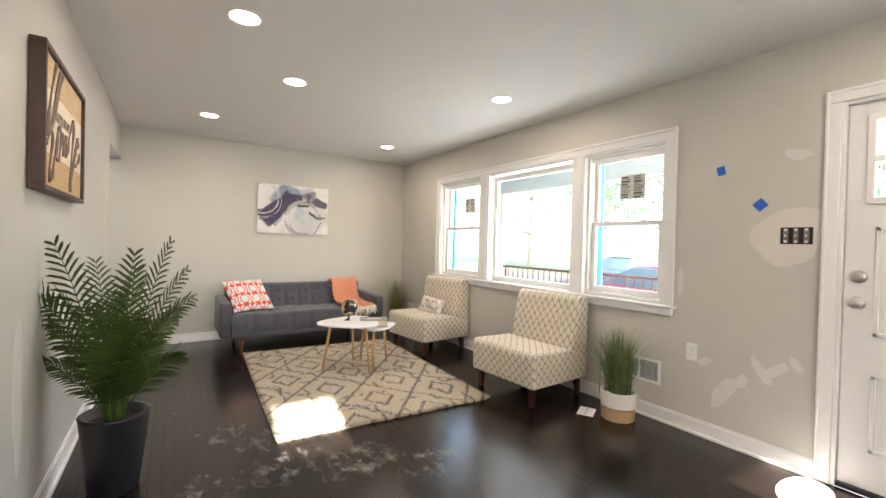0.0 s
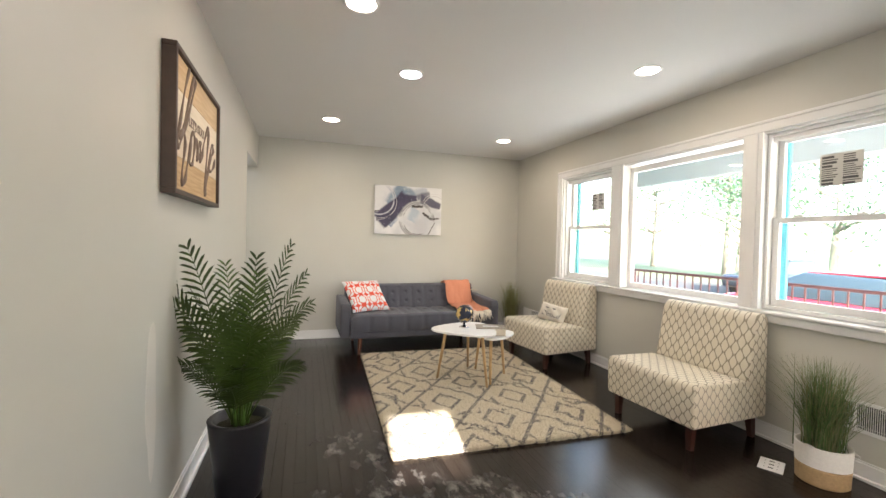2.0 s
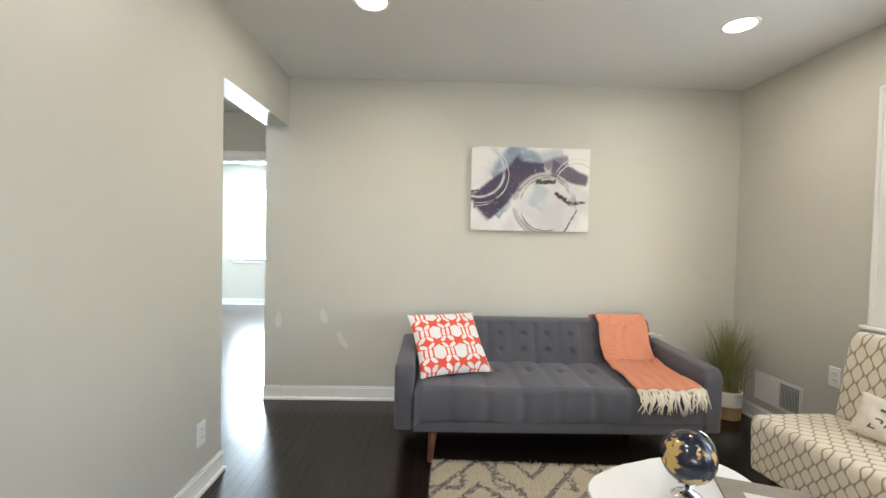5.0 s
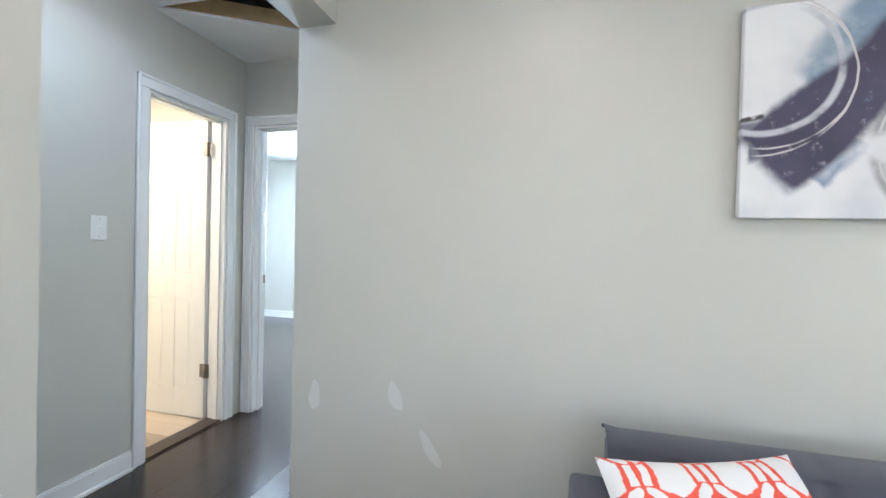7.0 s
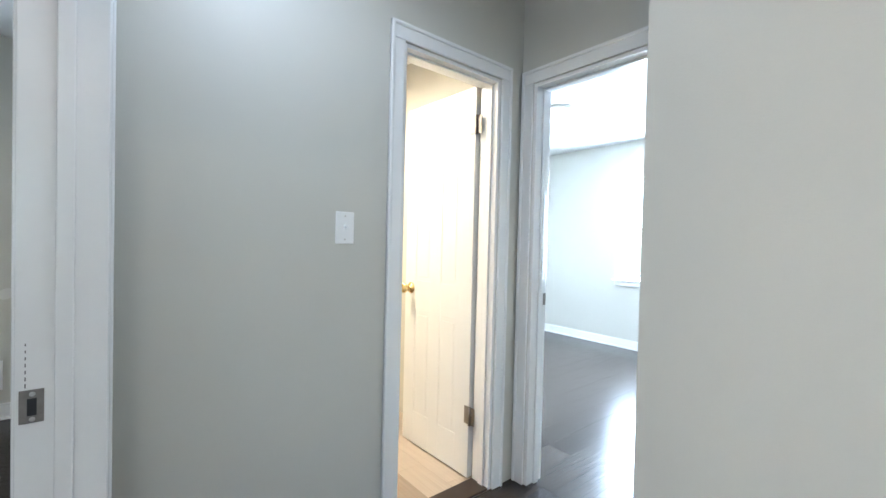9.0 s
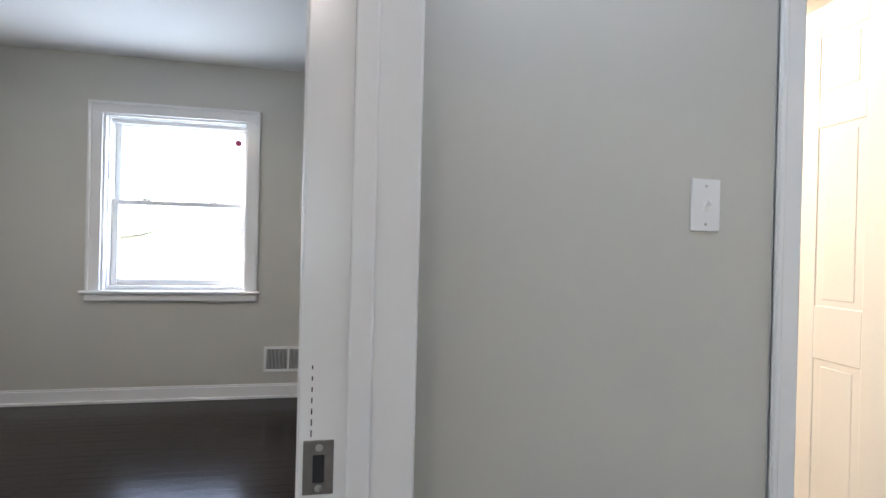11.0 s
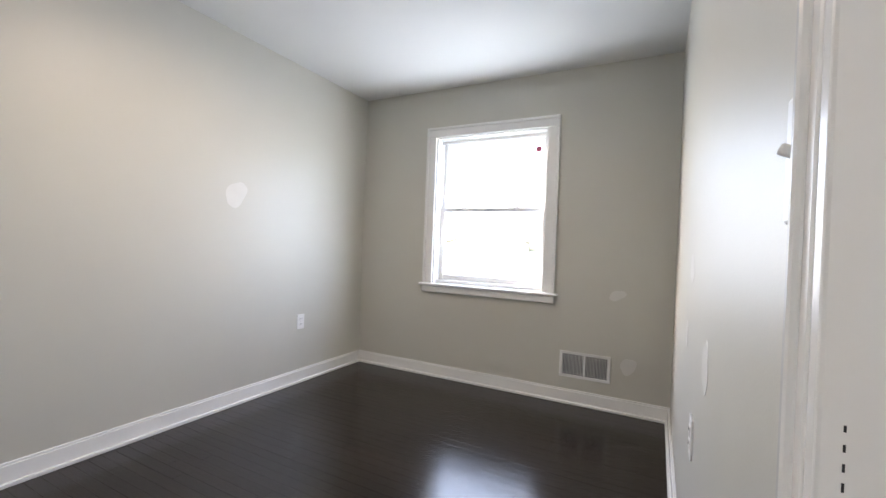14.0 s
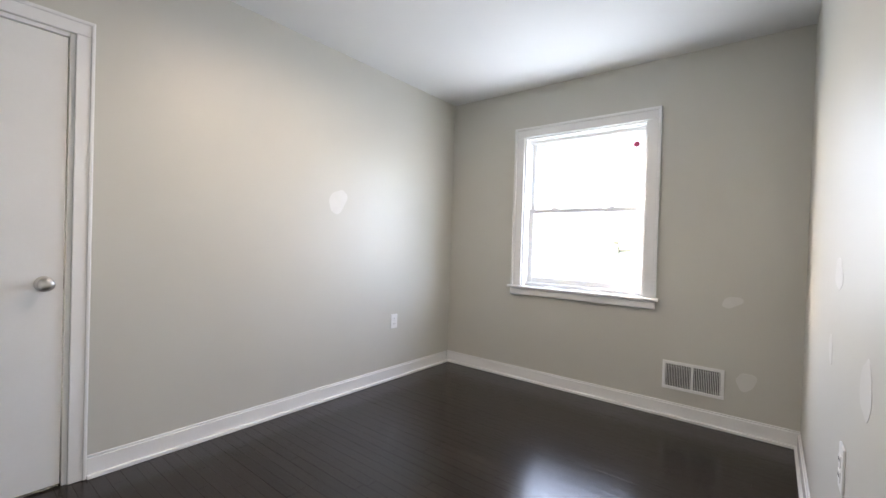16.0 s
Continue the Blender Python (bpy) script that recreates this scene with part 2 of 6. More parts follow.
def wall(name, axis, p0, p1, a0, a1, z0, z1, holes=(), material=None, label="", category="wall"):
    """A wall between p0 and p1 across the axis, from a0 to a1 along it, with holes (a, b, low, high) through it."""
    cuts_a = sorted({a0, a1, *[v for h in holes for v in h[:2]]})
    cuts_z = sorted({z0, z1, *[v for h in holes for v in h[2:]]})
    bm = bmesh.new()
    for i in range(len(cuts_a) - 1):
        start = None
        for k in range(len(cuts_z)):
            solid = False
            if k < len(cuts_z) - 1:
                ca, cz = (cuts_a[i] + cuts_a[i + 1]) / 2, (cuts_z[k] + cuts_z[k + 1]) / 2
                solid = not any(h[0] < ca < h[1] and h[2] < cz < h[3] for h in holes)
            if solid and start is None:
                start = cuts_z[k]
            if not solid and start is not None:
                if axis == "x":
                    box(bm, p0, p1, cuts_a[i], cuts_a[i + 1], start, cuts_z[k])
                else:
                    box(bm, cuts_a[i], cuts_a[i + 1], p0, p1, start, cuts_z[k])
                start = None
    ob = part(name, bm, material or WALL)
    return tagged(ob, label or "greige painted drywall wall with touch-up marks", category, "", "structure")


# ---- plan ----
W, Y1, H = 3.46, 6.20, 2.44          # front wall, sofa wall, ceiling
BACK = -1.6
BX, BL, BR = -3.69, 2.862, 5.436      # bedroom: window wall, closet wall, door wall
HB, SWX, HE = 5.545, -1.25, 7.19       # hall: door wall, switch wall, end wall
R2, R2W, R2E = 10.35, -3.9, 1.2       # far bedroom
BATHW = -3.1
WX = -0.165                           # hall side of the living room's west wall

# walls
wall("wall_east", "x", W, W + 0.18, BACK - 0.12, Y1 + 0.12, -0.02, 2.62, [(0.266, 1.176, -0.02, 2.045), (2.115, 5.10, 0.84, 2.03)])
wall("wall_north", "y", Y1, Y1 + 0.12, WX, W, -0.02, 2.62)
wall("wall_west", "x", WX, 0, BACK, Y1, -0.02, 2.62, [(5.235, Y1, -0.02, 2.07)])
# openings in this unseen wall are cut to throw the sun patches
wall("wall_south", "y", BACK - 0.12, BACK, -0.12, W, -0.02, 2.62, [(0.36, 0.80, 0.95, 2.20), (0.90, 1.85, 0.95, 2.20), (2.56, 3.02, 1.04, 1.30)])
wall("wall_hall_door", "y", BR, HB, BX, WX, -0.02, 2.62, [(-0.948, WX, -0.02, 2.05)])
wall("wall_hall_switch", "x", SWX - 0.115, SWX, HB, HE, -0.02, 2.62, [(6.465, 7.03, -0.02, 2.002)])
wall("wall_hall_end", "y", HE, HE + 0.115, R2W, R2E, -0.02, 2.62, [(-1.175, -0.475, -0.02, 2.002)])
wall("wall_hall_return", "x", WX, 0, Y1 + 0.12, HE, -0.02, 2.62)
wall("wall_bedroom_window", "x", BX - 0.16, BX, BL - 0.115, HE, -0.02, 2.62, [(3.62, 4.57, 0.79, 2.03)])
wall("wall_bedroom_closet", "y", BL - 0.115, BL, BX, WX, -0.02, 2.62, [(-0.94, -0.20, -0.02, 1.985)])
wall("wall_closet_back", "y", BL - 0.9, BL - 0.8, -1.2, WX, -0.02, 2.62)
wall("wall_bathroom", "x", BATHW - 0.1, BATHW, HB, HE, -0.02, 2.62, material=BATHWALL, label="tan painted bathroom wall")
wall("wall_far_bedroom_window", "y", R2, R2 + 0.16, R2W - 0.1, R2E + 0.1, -0.02, 2.62, [(-2.315, -1.475, 0.81, 2.03)])
wall("wall_far_bedroom_west", "x", R2W - 0.1, R2W, HE, R2, -0.02, 2.62)
wall("wall_far_bedroom_east", "x", R2E, R2E + 0.1, HE, R2, -0.02, 2.62)

# ceilings
def ceiling(name, x0, x1, y0, y1, hole=None):
    """A flat sheet; a three-cornered hole may be left in it."""
    bm = bmesh.new()
    if hole:
        a, b, c = hole
        for ring in (((x0, y0), (x1, y0), (x1, b[1]), b, a, (x0, a[1])), (b, (x1, b[1]), (x1, c[1]), c), ((x0, a[1]), a, c, (x1, c[1]), (x1, y1), (x0, y1))):
            low = [bm.verts.new((p[0], p[1], H)) for p in ring]
            top = [bm.verts.new((p[0], p[1], H + 0.014)) for p in ring]
            bm.faces.new(low[::-1])
            bm.faces.new(top)
            for k in range(len(ring)):
                bm.faces.new((low[k - 1], low[k], top[k], top[k - 1]))
    else:
        box(bm, x0, x1, y0, y1, H, H + 0.02)
    return tagged(part(name, bm, CEIL), "flat white painted drywall ceiling", "ceiling", "", "structure")


HATCH = ((-1.245, 6.49), (-0.45, 6.50), (-0.45, 6.98))   # corners of the hatch hole, placed to fit the camera's view
ceiling("ceiling_living", 0, W, BACK, Y1)
ceiling("ceiling_hall", SWX, WX, HB, HE, HATCH)
ceiling("ceiling_bedroom", BX, WX, BL, BR)
ceiling("ceiling_bathroom", BATHW, SWX - 0.115, HB, HE)
ceiling("ceiling_far_bedroom", R2W, R2E, HE + 0.115, R2)
roof = bmesh.new()
box(roof, BX - 0.5, W + 2.3, BACK - 0.5, R2 + 0.6, 2.9, 3.0)
tagged(part("roof", roof, ATTIC), "plain roof deck above the attic", "roof", "", "structure")
for nm, a in (("eave_west", (BX - 0.42, BX - 0.38, BACK - 0.4, R2 + 0.5, 2.6, 2.9)), ("eave_south", (BX - 0.4, W + 0.2, BACK - 0.45, BACK - 0.4, 2.6, 2.9)), ("eave_north", (BX - 0.4, W + 0.2, R2 + 0.5, R2 + 0.55, 2.6, 2.9))):
    bm = bmesh.new()
    box(bm, *a)
    tagged(part(nm, bm, TRIM), "white painted eave fascia board", "fascia", "", "structure")

# floors
def floor(name, x0, x1, y0, y1, material, along, board, label, near, z=0.0):
    """A subfloor slab with separate boards laid on it, staggered, with fine open joints."""
    bm = bmesh.new()
    box(bm, x0, x1, y0, y1, z - 0.06, z - 0.006)
    slab = tagged(part(name, bm, DARKGAP), label, "floor", "", "structure")
    rng = random.Random(name)
    a0, a1, c0, c1 = (y0, y1, x0, x1) if along == "Y" else (x0, x1, y0, y1)
    rows, c = [], c0
    while c < c1 - 1e-4:
        ce = min(c + board, c1)
        a = a0 - rng.random() * 1.0
        while a < a1:
            length = rng.uniform(0.5, 1.5) if board < 0.1 else 1.22
            s, e = max(a, a0), min(a + length, a1)
            if e - s > 0.02:
                g, t = 0.0006, z - rng.random() * 0.0005
                q = [(c + g, s + g), (ce - g, s + g), (ce - g, e - g), (c + g, e - g)]
                rows.append(([(p[1], p[0]) for p in q][::-1] if along == "X" else q, t))
            a += length
        c = ce
    rows.sort(key=lambda r: (sum(p[0] for p in r[0]) / 4 - near[0]) ** 2 + (sum(p[1] for p in r[0]) / 4 - near[1]) ** 2)
    rest_v, rest_f = [], []
    for k, (q, t) in enumerate(rows):
        v = [(p[0], p[1], t) for p in q] + [(p[0], p[1], z - 0.0055) for p in q]
        f = [(0, 1, 2, 3), (0, 4, 5, 1), (1, 5, 6, 2), (2, 6, 7, 3), (3, 7, 4, 0)]
        if k < 260:
            me = bpy.data.meshes.new("floor_board")
            me.from_pydata(v, [], f)
            me.materials.append(material)
            new("floor_board", me).parent = slab
        else:
            i = len(rest_v)
            rest_v += v
            rest_f += [tuple(i + m for m in face) for face in f]
    if rest_f:
        me = bpy.data.meshes.new("floor_boards")
        me.from_pydata(rest_v, [], rest_f)
        me.materials.append(material)
        boards = new("floor_boards", me)
        boards.parent = slab
        tagged(boards, label, "", "", "stuff")
    return slab


DARK = "dark espresso stained hardwood strip floor with a glossy finish"
floor("floor_living", 0, W, BACK, Y1, FLOOR, "Y", 0.057, DARK, (1.2, 2.6))
floor("floor_bedroom", BX, 0, BL, HB, FLOOR, "Y", 0.057, DARK, (-1.8, 4.4))
floor("floor_hall", SWX, 0, HB, HE + 0.06, HALLFLOOR, "Y", 0.15, "glossy dark plank floor in the hall, greyed for the light on it", (-0.7, 6.2))
floor("floor_far_bedroom", R2W, R2E, HE + 0.06, R2, HALLFLOOR, "Y", 0.15, "glossy dark plank floor of the far bedroom, greyed for the light on it", (-1.5, 8.0))
floor("floor_bathroom", BATHW, SWX, HB, HE, BATHFLOOR, "X", 0.15, "pale wood-look plank floor of the bathroom", (-1.6, 6.8))
floor("floor_closet", -1.2, -0.12, BL - 0.8, BL, FLOOR, "Y", 0.057, DARK, (-0.6, 2.5))

# skirting: a tall board with a shoe strip
def skirting(x0, y0, x1, y1, nx, ny):
    """Along a wall from one end to the other; (nx, ny) points into the room."""
    th = thing("baseboard", None, "white painted baseboard with shoe moulding", "baseboard", "", "structure")
    for nm, d, z0, z1 in (("board", 0.014, 0.0, 0.092), ("cap", 0.009, 0.092, 0.104), ("shoe", 0.028, 0.0, 0.018)):
        e = 0.0 if nm != "shoe" else 0.0005
        xs, ys = sorted((x0, x1)), sorted((y0, y1))
        if nx:
            bm = rbox(x0 + nx * 0.0005, x0 + nx * d, ys[0] + e, ys[1] - e, z0, z1, 0.0025, 2)
        else:
            bm = rbox(xs[0] + e, xs[1] - e, y0 + ny * 0.0005, y0 + ny * d, z0, z1, 0.0025, 2)
        part(nm, bm, TRIM, th)


skirting(W, 1.24, W, Y1, -1, 0)
skirting(0, Y1, W - 0.03, Y1, 0, -1)
skirting(WX, Y1, 0, Y1, 0, -1)
skirting(0, BACK, 0, 5.235, 1, 0)
skirting(SWX, HB, SWX, 6.395, 1, 0)
skirting(-0.40, HE, WX, HE, 0, -1)
skirting(BX, BL, BX, BR, 1, 0)
skirting(BX + 0.03, BL, -1.005, BL, 0, 1)
skirting(BX + 0.03, BR, -0.985, BR, 0, -1)
skirting(R2W, R2, R2E, R2, 0, -1)
skirting(BATHW, HB, BATHW, HE, 1, 0)


# ---- windows and doors ----
EAST, WEST, NORTH = -90, 90, 0        # which way the outside lies: local +y points out, local -y into the room


def sash(name, u0, u1, z0, z1, w0, w1, stile, rail_low, rail_top, parent):
    """A sash frame of four members and its pane."""
    s = part(name, rbox(u0, u0 + stile, w0, w1, z0, z1, 0.003), TRIM, parent)
    bx("stile", u1 - stile, u1, w0, w1, z0, z1, TRIM, s, r=0.003)
    bx("rail", u0 + stile, u1 - stile, w0 + 0.001, w1 - 0.001, z0, z0 + rail_low, TRIM, s, r=0.003)
    bx("rail", u0 + stile, u1 - stile, w0 + 0.001, w1 - 0.001, z1 - rail_top, z1, TRIM, s, r=0.003)
    bm = bmesh.new()
    wc = (w0 + w1) / 2
    box(bm, u0 + stile - 0.004, u1 - stile + 0.004, wc - 0.002, wc + 0.002, z0 + rail_low - 0.004, z1 - rail_top + 0.004)
    pane = part("pane", bm, GLASS, s, "clear window glass")
    pane.visible_shadow = False
    return s


def double_hung(th, u0, u1, z0, z1, meet):
    """Frame, upper sash set back, lower sash in front, blind stop, meeting rail and latch."""
    bx("jamb", u0, u0 + 0.022, 0.03, 0.15, z0, z1, TRIM, th)
    bx("jamb", u1 - 0.022, u1, 0.03, 0.15, z0, z1, TRIM, th)
    bx("head", u0 + 0.022, u1 - 0.022, 0.03, 0.15, z1 - 0.022, z1, TRIM, th)
    bx("sill", u0 + 0.022, u1 - 0.022, 0.03, 0.17, z0, z0 + 0.025, TRIM, th)
    for k in range(3):
        bx("stop_bead", u0 + 0.022, u1 - 0.022, 0.052 + 0.014 * k, 0.060 + 0.014 * k, z1 - 0.050 + 0.006 * k, z1 - 0.022, PLASTIC, th, r=0.0015)
    a, b = u0 + 0.024, u1 - 0.024
    up = sash("upper_sash", a, b, meet - 0.018, z1 - 0.030, 0.105, 0.135, 0.034, 0.034, 0.030, th)
    low = sash("lower_sash", a, b, z0 + 0.026, meet + 0.016, 0.068, 0.098, 0.040, 0.045, 0.034, th)
    for k in (0.25, 0.75):
        u = a + (b - a) * k
        bx("latch", u - 0.025, u + 0.025, 0.056, 0.078, meet + 0.0165, meet + 0.028, PLASTIC, low, r=0.003)
    return up, low


def window_trim(th, u0, u1, z0, z1, cas=0.085, top=0.075):
    """Casing with a raised outer band, stool with rounded nose, apron."""
    for a, b in ((u0 - cas, u0), (u1, u1 + cas)):
        bx("casing", a, b, -0.016, -0.0005, z0, z1, TRIM, th)
    bx("casing", u0 - cas, u1 + cas, -0.0165, -0.0005, z1, z1 + top, TRIM, th)
    for a, b in ((u0 - cas - 0.004, u0 - cas + 0.018), (u1 + cas - 0.018, u1 + cas + 0.004)):
        bx("back_band", a, b, -0.026, -0.001, z0, z1 + top + 0.002, TRIM, th, r=0.006)
    bx("back_band", u0 - cas - 0.004, u1 + cas + 0.004, -0.0265, -0.001, z1 + top - 0.018, z1 + top + 0.005, TRIM, th, r=0.006)
    bx("stool", u0 - cas - 0.025, u1 + cas + 0.025, -0.055, 0.07, z0 - 0.020, z0 + 0.002, TRIM, th, r=0.008)
    bx("apron", u0 - cas - 0.005, u1 + cas + 0.005, -0.032, -0.0005, z0 - 0.075, z0 - 0.020, TRIM, th, r=0.010)
    # reveal lining
    bx("reveal", u0 - 0.001, u0 + 0.014, 0, 0.035, z0, z1, TRIM, th, r=0.002)
    bx("reveal", u1 - 0.014, u1 + 0.001, 0, 0.035, z0, z1, TRIM, th, r=0.002)
    bx("reveal", u0 + 0.014, u1 - 0.014, 0, 0.035, z1 - 0.014, z1 + 0.001, TRIM, th, r=0.002)


def paper_label(pane_of, u0, u1, z0, z1, w):
    """An energy label stuck on the glass: grey paper with bars of unreadable print."""
    lab = part("glass_label", rbox(u0, u1, w - 0.001, w + 0.0005, z0, z1, 0.0003, 1), PAPER, pane_of, "grey printed paper label on the glass")
    rng = random.Random(5)
    for col in range(2):
        ca, cb = u0 + 0.012 + col * (u1 - u0) / 2, u0 + (col + 1) * (u1 - u0) / 2 - 0.008
        z = z1 - 0.014
        while z > z0 + 0.015:
            h = rng.choice((0.005, 0.006, 0.014))
            bm = bmesh.new()
            box(bm, ca, ca + (cb - ca) * rng.uniform(0.6, 1.0), w - 0.0022, w - 0.0012, z - h, z)
            part("print_bar", bm, INK, lab)
            z -= h + 0.007


PAPER = mat("label_paper", (0.62, 0.61, 0.58), 0.7)
INK = mat("printed_ink", (0.10, 0.10, 0.10), 0.7)
TEAL = mat("teal_exterior_paint", (0.10, 0.42, 0.48), 0.5)

# front triple window: u is -y
w1 = thing("window_1", pose(W, 0, 0, 0, 0, EAST), "white triple window, fixed centre pane between two double-hung sashes", "window", "", "structure")
window_trim(w1, -5.10, -2.115, 0.84, 2.03, 0.082, 0.072)
for a, b in ((-4.265, -4.10), (-2.945, -2.81)):
    bx("mullion", a, b, -0.014, 0.15, 0.84, 2.03, TRIM, w1)
    bx("mullion_bead", a + 0.03, b - 0.03, -0.022, -0.013, 0.845, 2.028, TRIM, w1)
L_UP, L_LOW = double_hung(w1, -5.085, -4.266, 0.845, 2.015, 1.44)
R_UP, R_LOW = double_hung(w1, -2.809, -2.130, 0.845, 2.015, 1.44)
sash("fixed_sash", -4.099, -2.946, 0.845, 2.000, 0.075, 0.115, 0.045, 0.05, 0.05, w1)
paper_label(R_UP, -2.55, -2.335, 1.64, 1.835, 0.108)
paper_label(L_UP, -4.70, -4.50, 1.63, 1.81, 0.108)
for u in (-5.06, -4.31, -2.79, -2.15):
    bx("outer_casing", u - 0.02, u + 0.02, 0.185, 0.215, 0.80, 2.08, TEAL, w1, "teal painted outer casing")

# unseen back window behind the first view: added blinds, one partly raised, glow with the low sun
def blind_material():
    m = bpy.data.materials.new("added_sheer_blind")
    m.use_nodes = True
    n, l = m.node_tree.nodes, m.node_tree.links
    n.remove(n["Principled BSDF"])
    tr, di, mix = n.new("ShaderNodeBsdfTranslucent"), n.new("ShaderNodeBsdfDiffuse"), n.new("ShaderNodeMixShader")
    weave = n.new("ShaderNodeTexNoise")
    weave.inputs["Scale"].default_value = 300
    tone = n.new("ShaderNodeMix")
    tone.data_type = "RGBA"
    tone.inputs["A"].default_value, tone.inputs["B"].default_value = (0.74, 0.73, 0.71, 1), (0.82, 0.81, 0.79, 1)
    l.new(weave.outputs["Fac"], tone.inputs["Factor"])
    l.new(tone.outputs["Result"], tr.inputs["Color"])
    l.new(tone.outputs["Result"], di.inputs["Color"])
    mix.inputs[0].default_value = BLIND_SHEER
    l.new(di.outputs[0], mix.inputs[1])
    l.new(tr.outputs[0], mix.inputs[2])
    l.new(mix.outputs[0], n["Material Output"].inputs["Surface"])
    return m


BLIND_SHEER = 0.6
BLIND = blind_material()
w4 = thing("window_4", pose(0, BACK, 0, 0, 0, 180), "unseen white framed back window with added sheer blinds", "window", "", "structure")
for u0, u1, low in ((-0.80, -0.36, 1.84), (-1.85, -0.90, 2.195)):
    bx("casing", u0 - 0.045, u0, -0.014, -0.0005, 0.95, 2.20, TRIM, w4)
    bx("casing", u1, u1 + 0.045, -0.014, -0.0005, 0.95, 2.20, TRIM, w4)
    bx("casing", u0 - 0.045, u1 + 0.045, -0.0145, -0.0005, 2.20, 2.27, TRIM, w4)
    bx("stool", u0 - 0.045, u1 + 0.045, -0.04, 0.06, 0.925, 0.949, TRIM, w4, r=0.006)
    bx("blind", u0 + 0.002, u1 - 0.002, 0.050, 0.0508, 0.95, low, BLIND, w4, "added sheer blind that shapes the sunlight", r=0.0002)

# bedroom window: u is +y
w2 = thing("window_2", pose(BX, 0, 0, 0, 0, WEST), "white double-hung bedroom window with painted casing and stool", "window", "", "structure")
window_trim(w2, 3.62, 4.57, 0.79, 2.03, 0.085, 0.078)
B_UP, B_LOW = double_hung(w2, 3.62, 4.57, 0.795, 2.03, 1.42)
bm = bmesh.new()
bmesh.ops.create_cone(bm, cap_ends=True, segments=6, radius1=0.026, radius2=0.026, depth=0.001, matrix=pose(4.47, 0.114, 1.90, 90, 0, 0))
part("shield_sticker", bm, mat("dark_red_sticker", (0.25, 0.02, 0.05), 0.5), B_UP, "small dark red shield sticker on the glass")
# far bedroom window
w3 = thing("window_3", pose(0, R2, 0, 0, 0, NORTH), "white double-hung window of the far bedroom", "window", "", "structure")
window_trim(w3, -2.315, -1.475, 0.81, 2.03, 0.075, 0.07)
double_hung(w3, -2.315, -1.475, 0.815, 2.03, 1.41)


def door_casing(th, u0, u1, top, w, cas=0.066, sides="lr"):
    """Casing round an opening on the face at w=0 (room side is -y): board, inner bead and outer band."""
    for side in sides:
        a, b = (u0 - cas, u0) if side == "l" else (u1, u1 + cas)
        bx("casing", a, b, -0.014, -0.0005, 0, top, TRIM, th)
        e = a if side == "l" else b - 0.016
        bx("casing_band", e, e + 0.016, -0.021, -0.001, 0, top + cas, TRIM, th, r=0.005)
    ta, tb = u0 - (cas if "l" in sides else 0), u1 + (cas if "r" in sides else 0)
    bx("casing", ta, tb, -0.0145, -0.0005, top, top + cas, TRIM, th)
    bx("casing_band", ta, tb, -0.0215, -0.001, top + cas - 0.016, top + cas + 0.001, TRIM, th, r=0.005)


def door_lining(th, u0, u1, top, depth, stop):
    """Jambs, head and stop strips through a wall of that depth."""
    bx("jamb", u0 - 0.002, u0 + 0.018, 0, depth, 0, top, TRIM, th, r=0.003)
    bx("jamb", u1 - 0.018, u1 + 0.002, 0, depth, 0, top, TRIM, th, r=0.003)
    bx("head_jamb", u0 + 0.018, u1 - 0.018, 0, depth, top - 0.018, top, TRIM, th, r=0.003)
    bx("stop", u0 + 0.018, u0 + 0.029, stop, stop + 0.034, 0, top - 0.018, TRIM, th, r=0.003)
    bx("stop", u1 - 0.029, u1 - 0.018, stop, stop + 0.034, 0, top - 0.018, TRIM, th, r=0.003)
    bx("stop", u0 + 0.029, u1 - 0.029, stop, stop + 0.034, top - 0.029, top - 0.018, TRIM, th, r=0.003)


def knob(parent, m, material, backside=True):
    """A round door knob on a rosette, its axis along local -y."""
    bm = bmesh.new()
    turn = m @ pose(0, 0, 0, 90, 0, 0)
    lathe(bm, [(0, 0), (0.033, 0), (0.033, 0.004), (0.026, 0.009), (0.012, 0.012), (0.011, 0.030), (0.020, 0.036), (0.028, 0.046), (0.029, 0.056), (0.024, 0.064), (0.012, 0.068), (0, 0.0685)], turn, 24)
    return part("knob", bm, material, parent, smooth=True)


def six_panel(th_name, parent, width, height, thick, material):
    """A six-panel leaf: hinge edge at local x=0, faces at y=0 and y=thick; each panel a raised field in a sunk frame."""
    leaf = part(th_name, rbox(0, width, 0.003, thick - 0.003, 0.008, height, 0.002), material, parent)
    st, mid = 0.105, 0.09
    xs = [(st, width / 2 - mid / 2), (width / 2 + mid / 2, width - st)]
    rows = [(0.20, 0.80), (0.98, 1.58), (1.68, height - 0.11)]
    cuts = [0.008, 0.20, 0.80, 0.98, 1.58, 1.68, height - 0.11, height]
    for y0, y1 in ((0, 0.0065), (thick - 0.0065, thick)):
        for a, b in ((0, st), (width / 2 - mid / 2, width / 2 + mid / 2), (width - st, width)):
            bx("stile", a, b, y0, y1, 0.008, height, material, leaf, r=0.0025)
        for k in range(0, 8, 2):
            for a, b in xs:
                bx("rail", a - 0.001, b + 0.001, y0 + 0.0002, y1 - 0.0002, cuts[k], cuts[k + 1], material, leaf, r=0.0025)
        for a, b in xs:
            for z0, z1 in rows:
                bx("raised_panel", a + 0.022, b - 0.022, y0 + 0.001, y1 - 0.001, z0 + 0.022, z1 - 0.022, material, leaf, r=0.004)
    return leaf


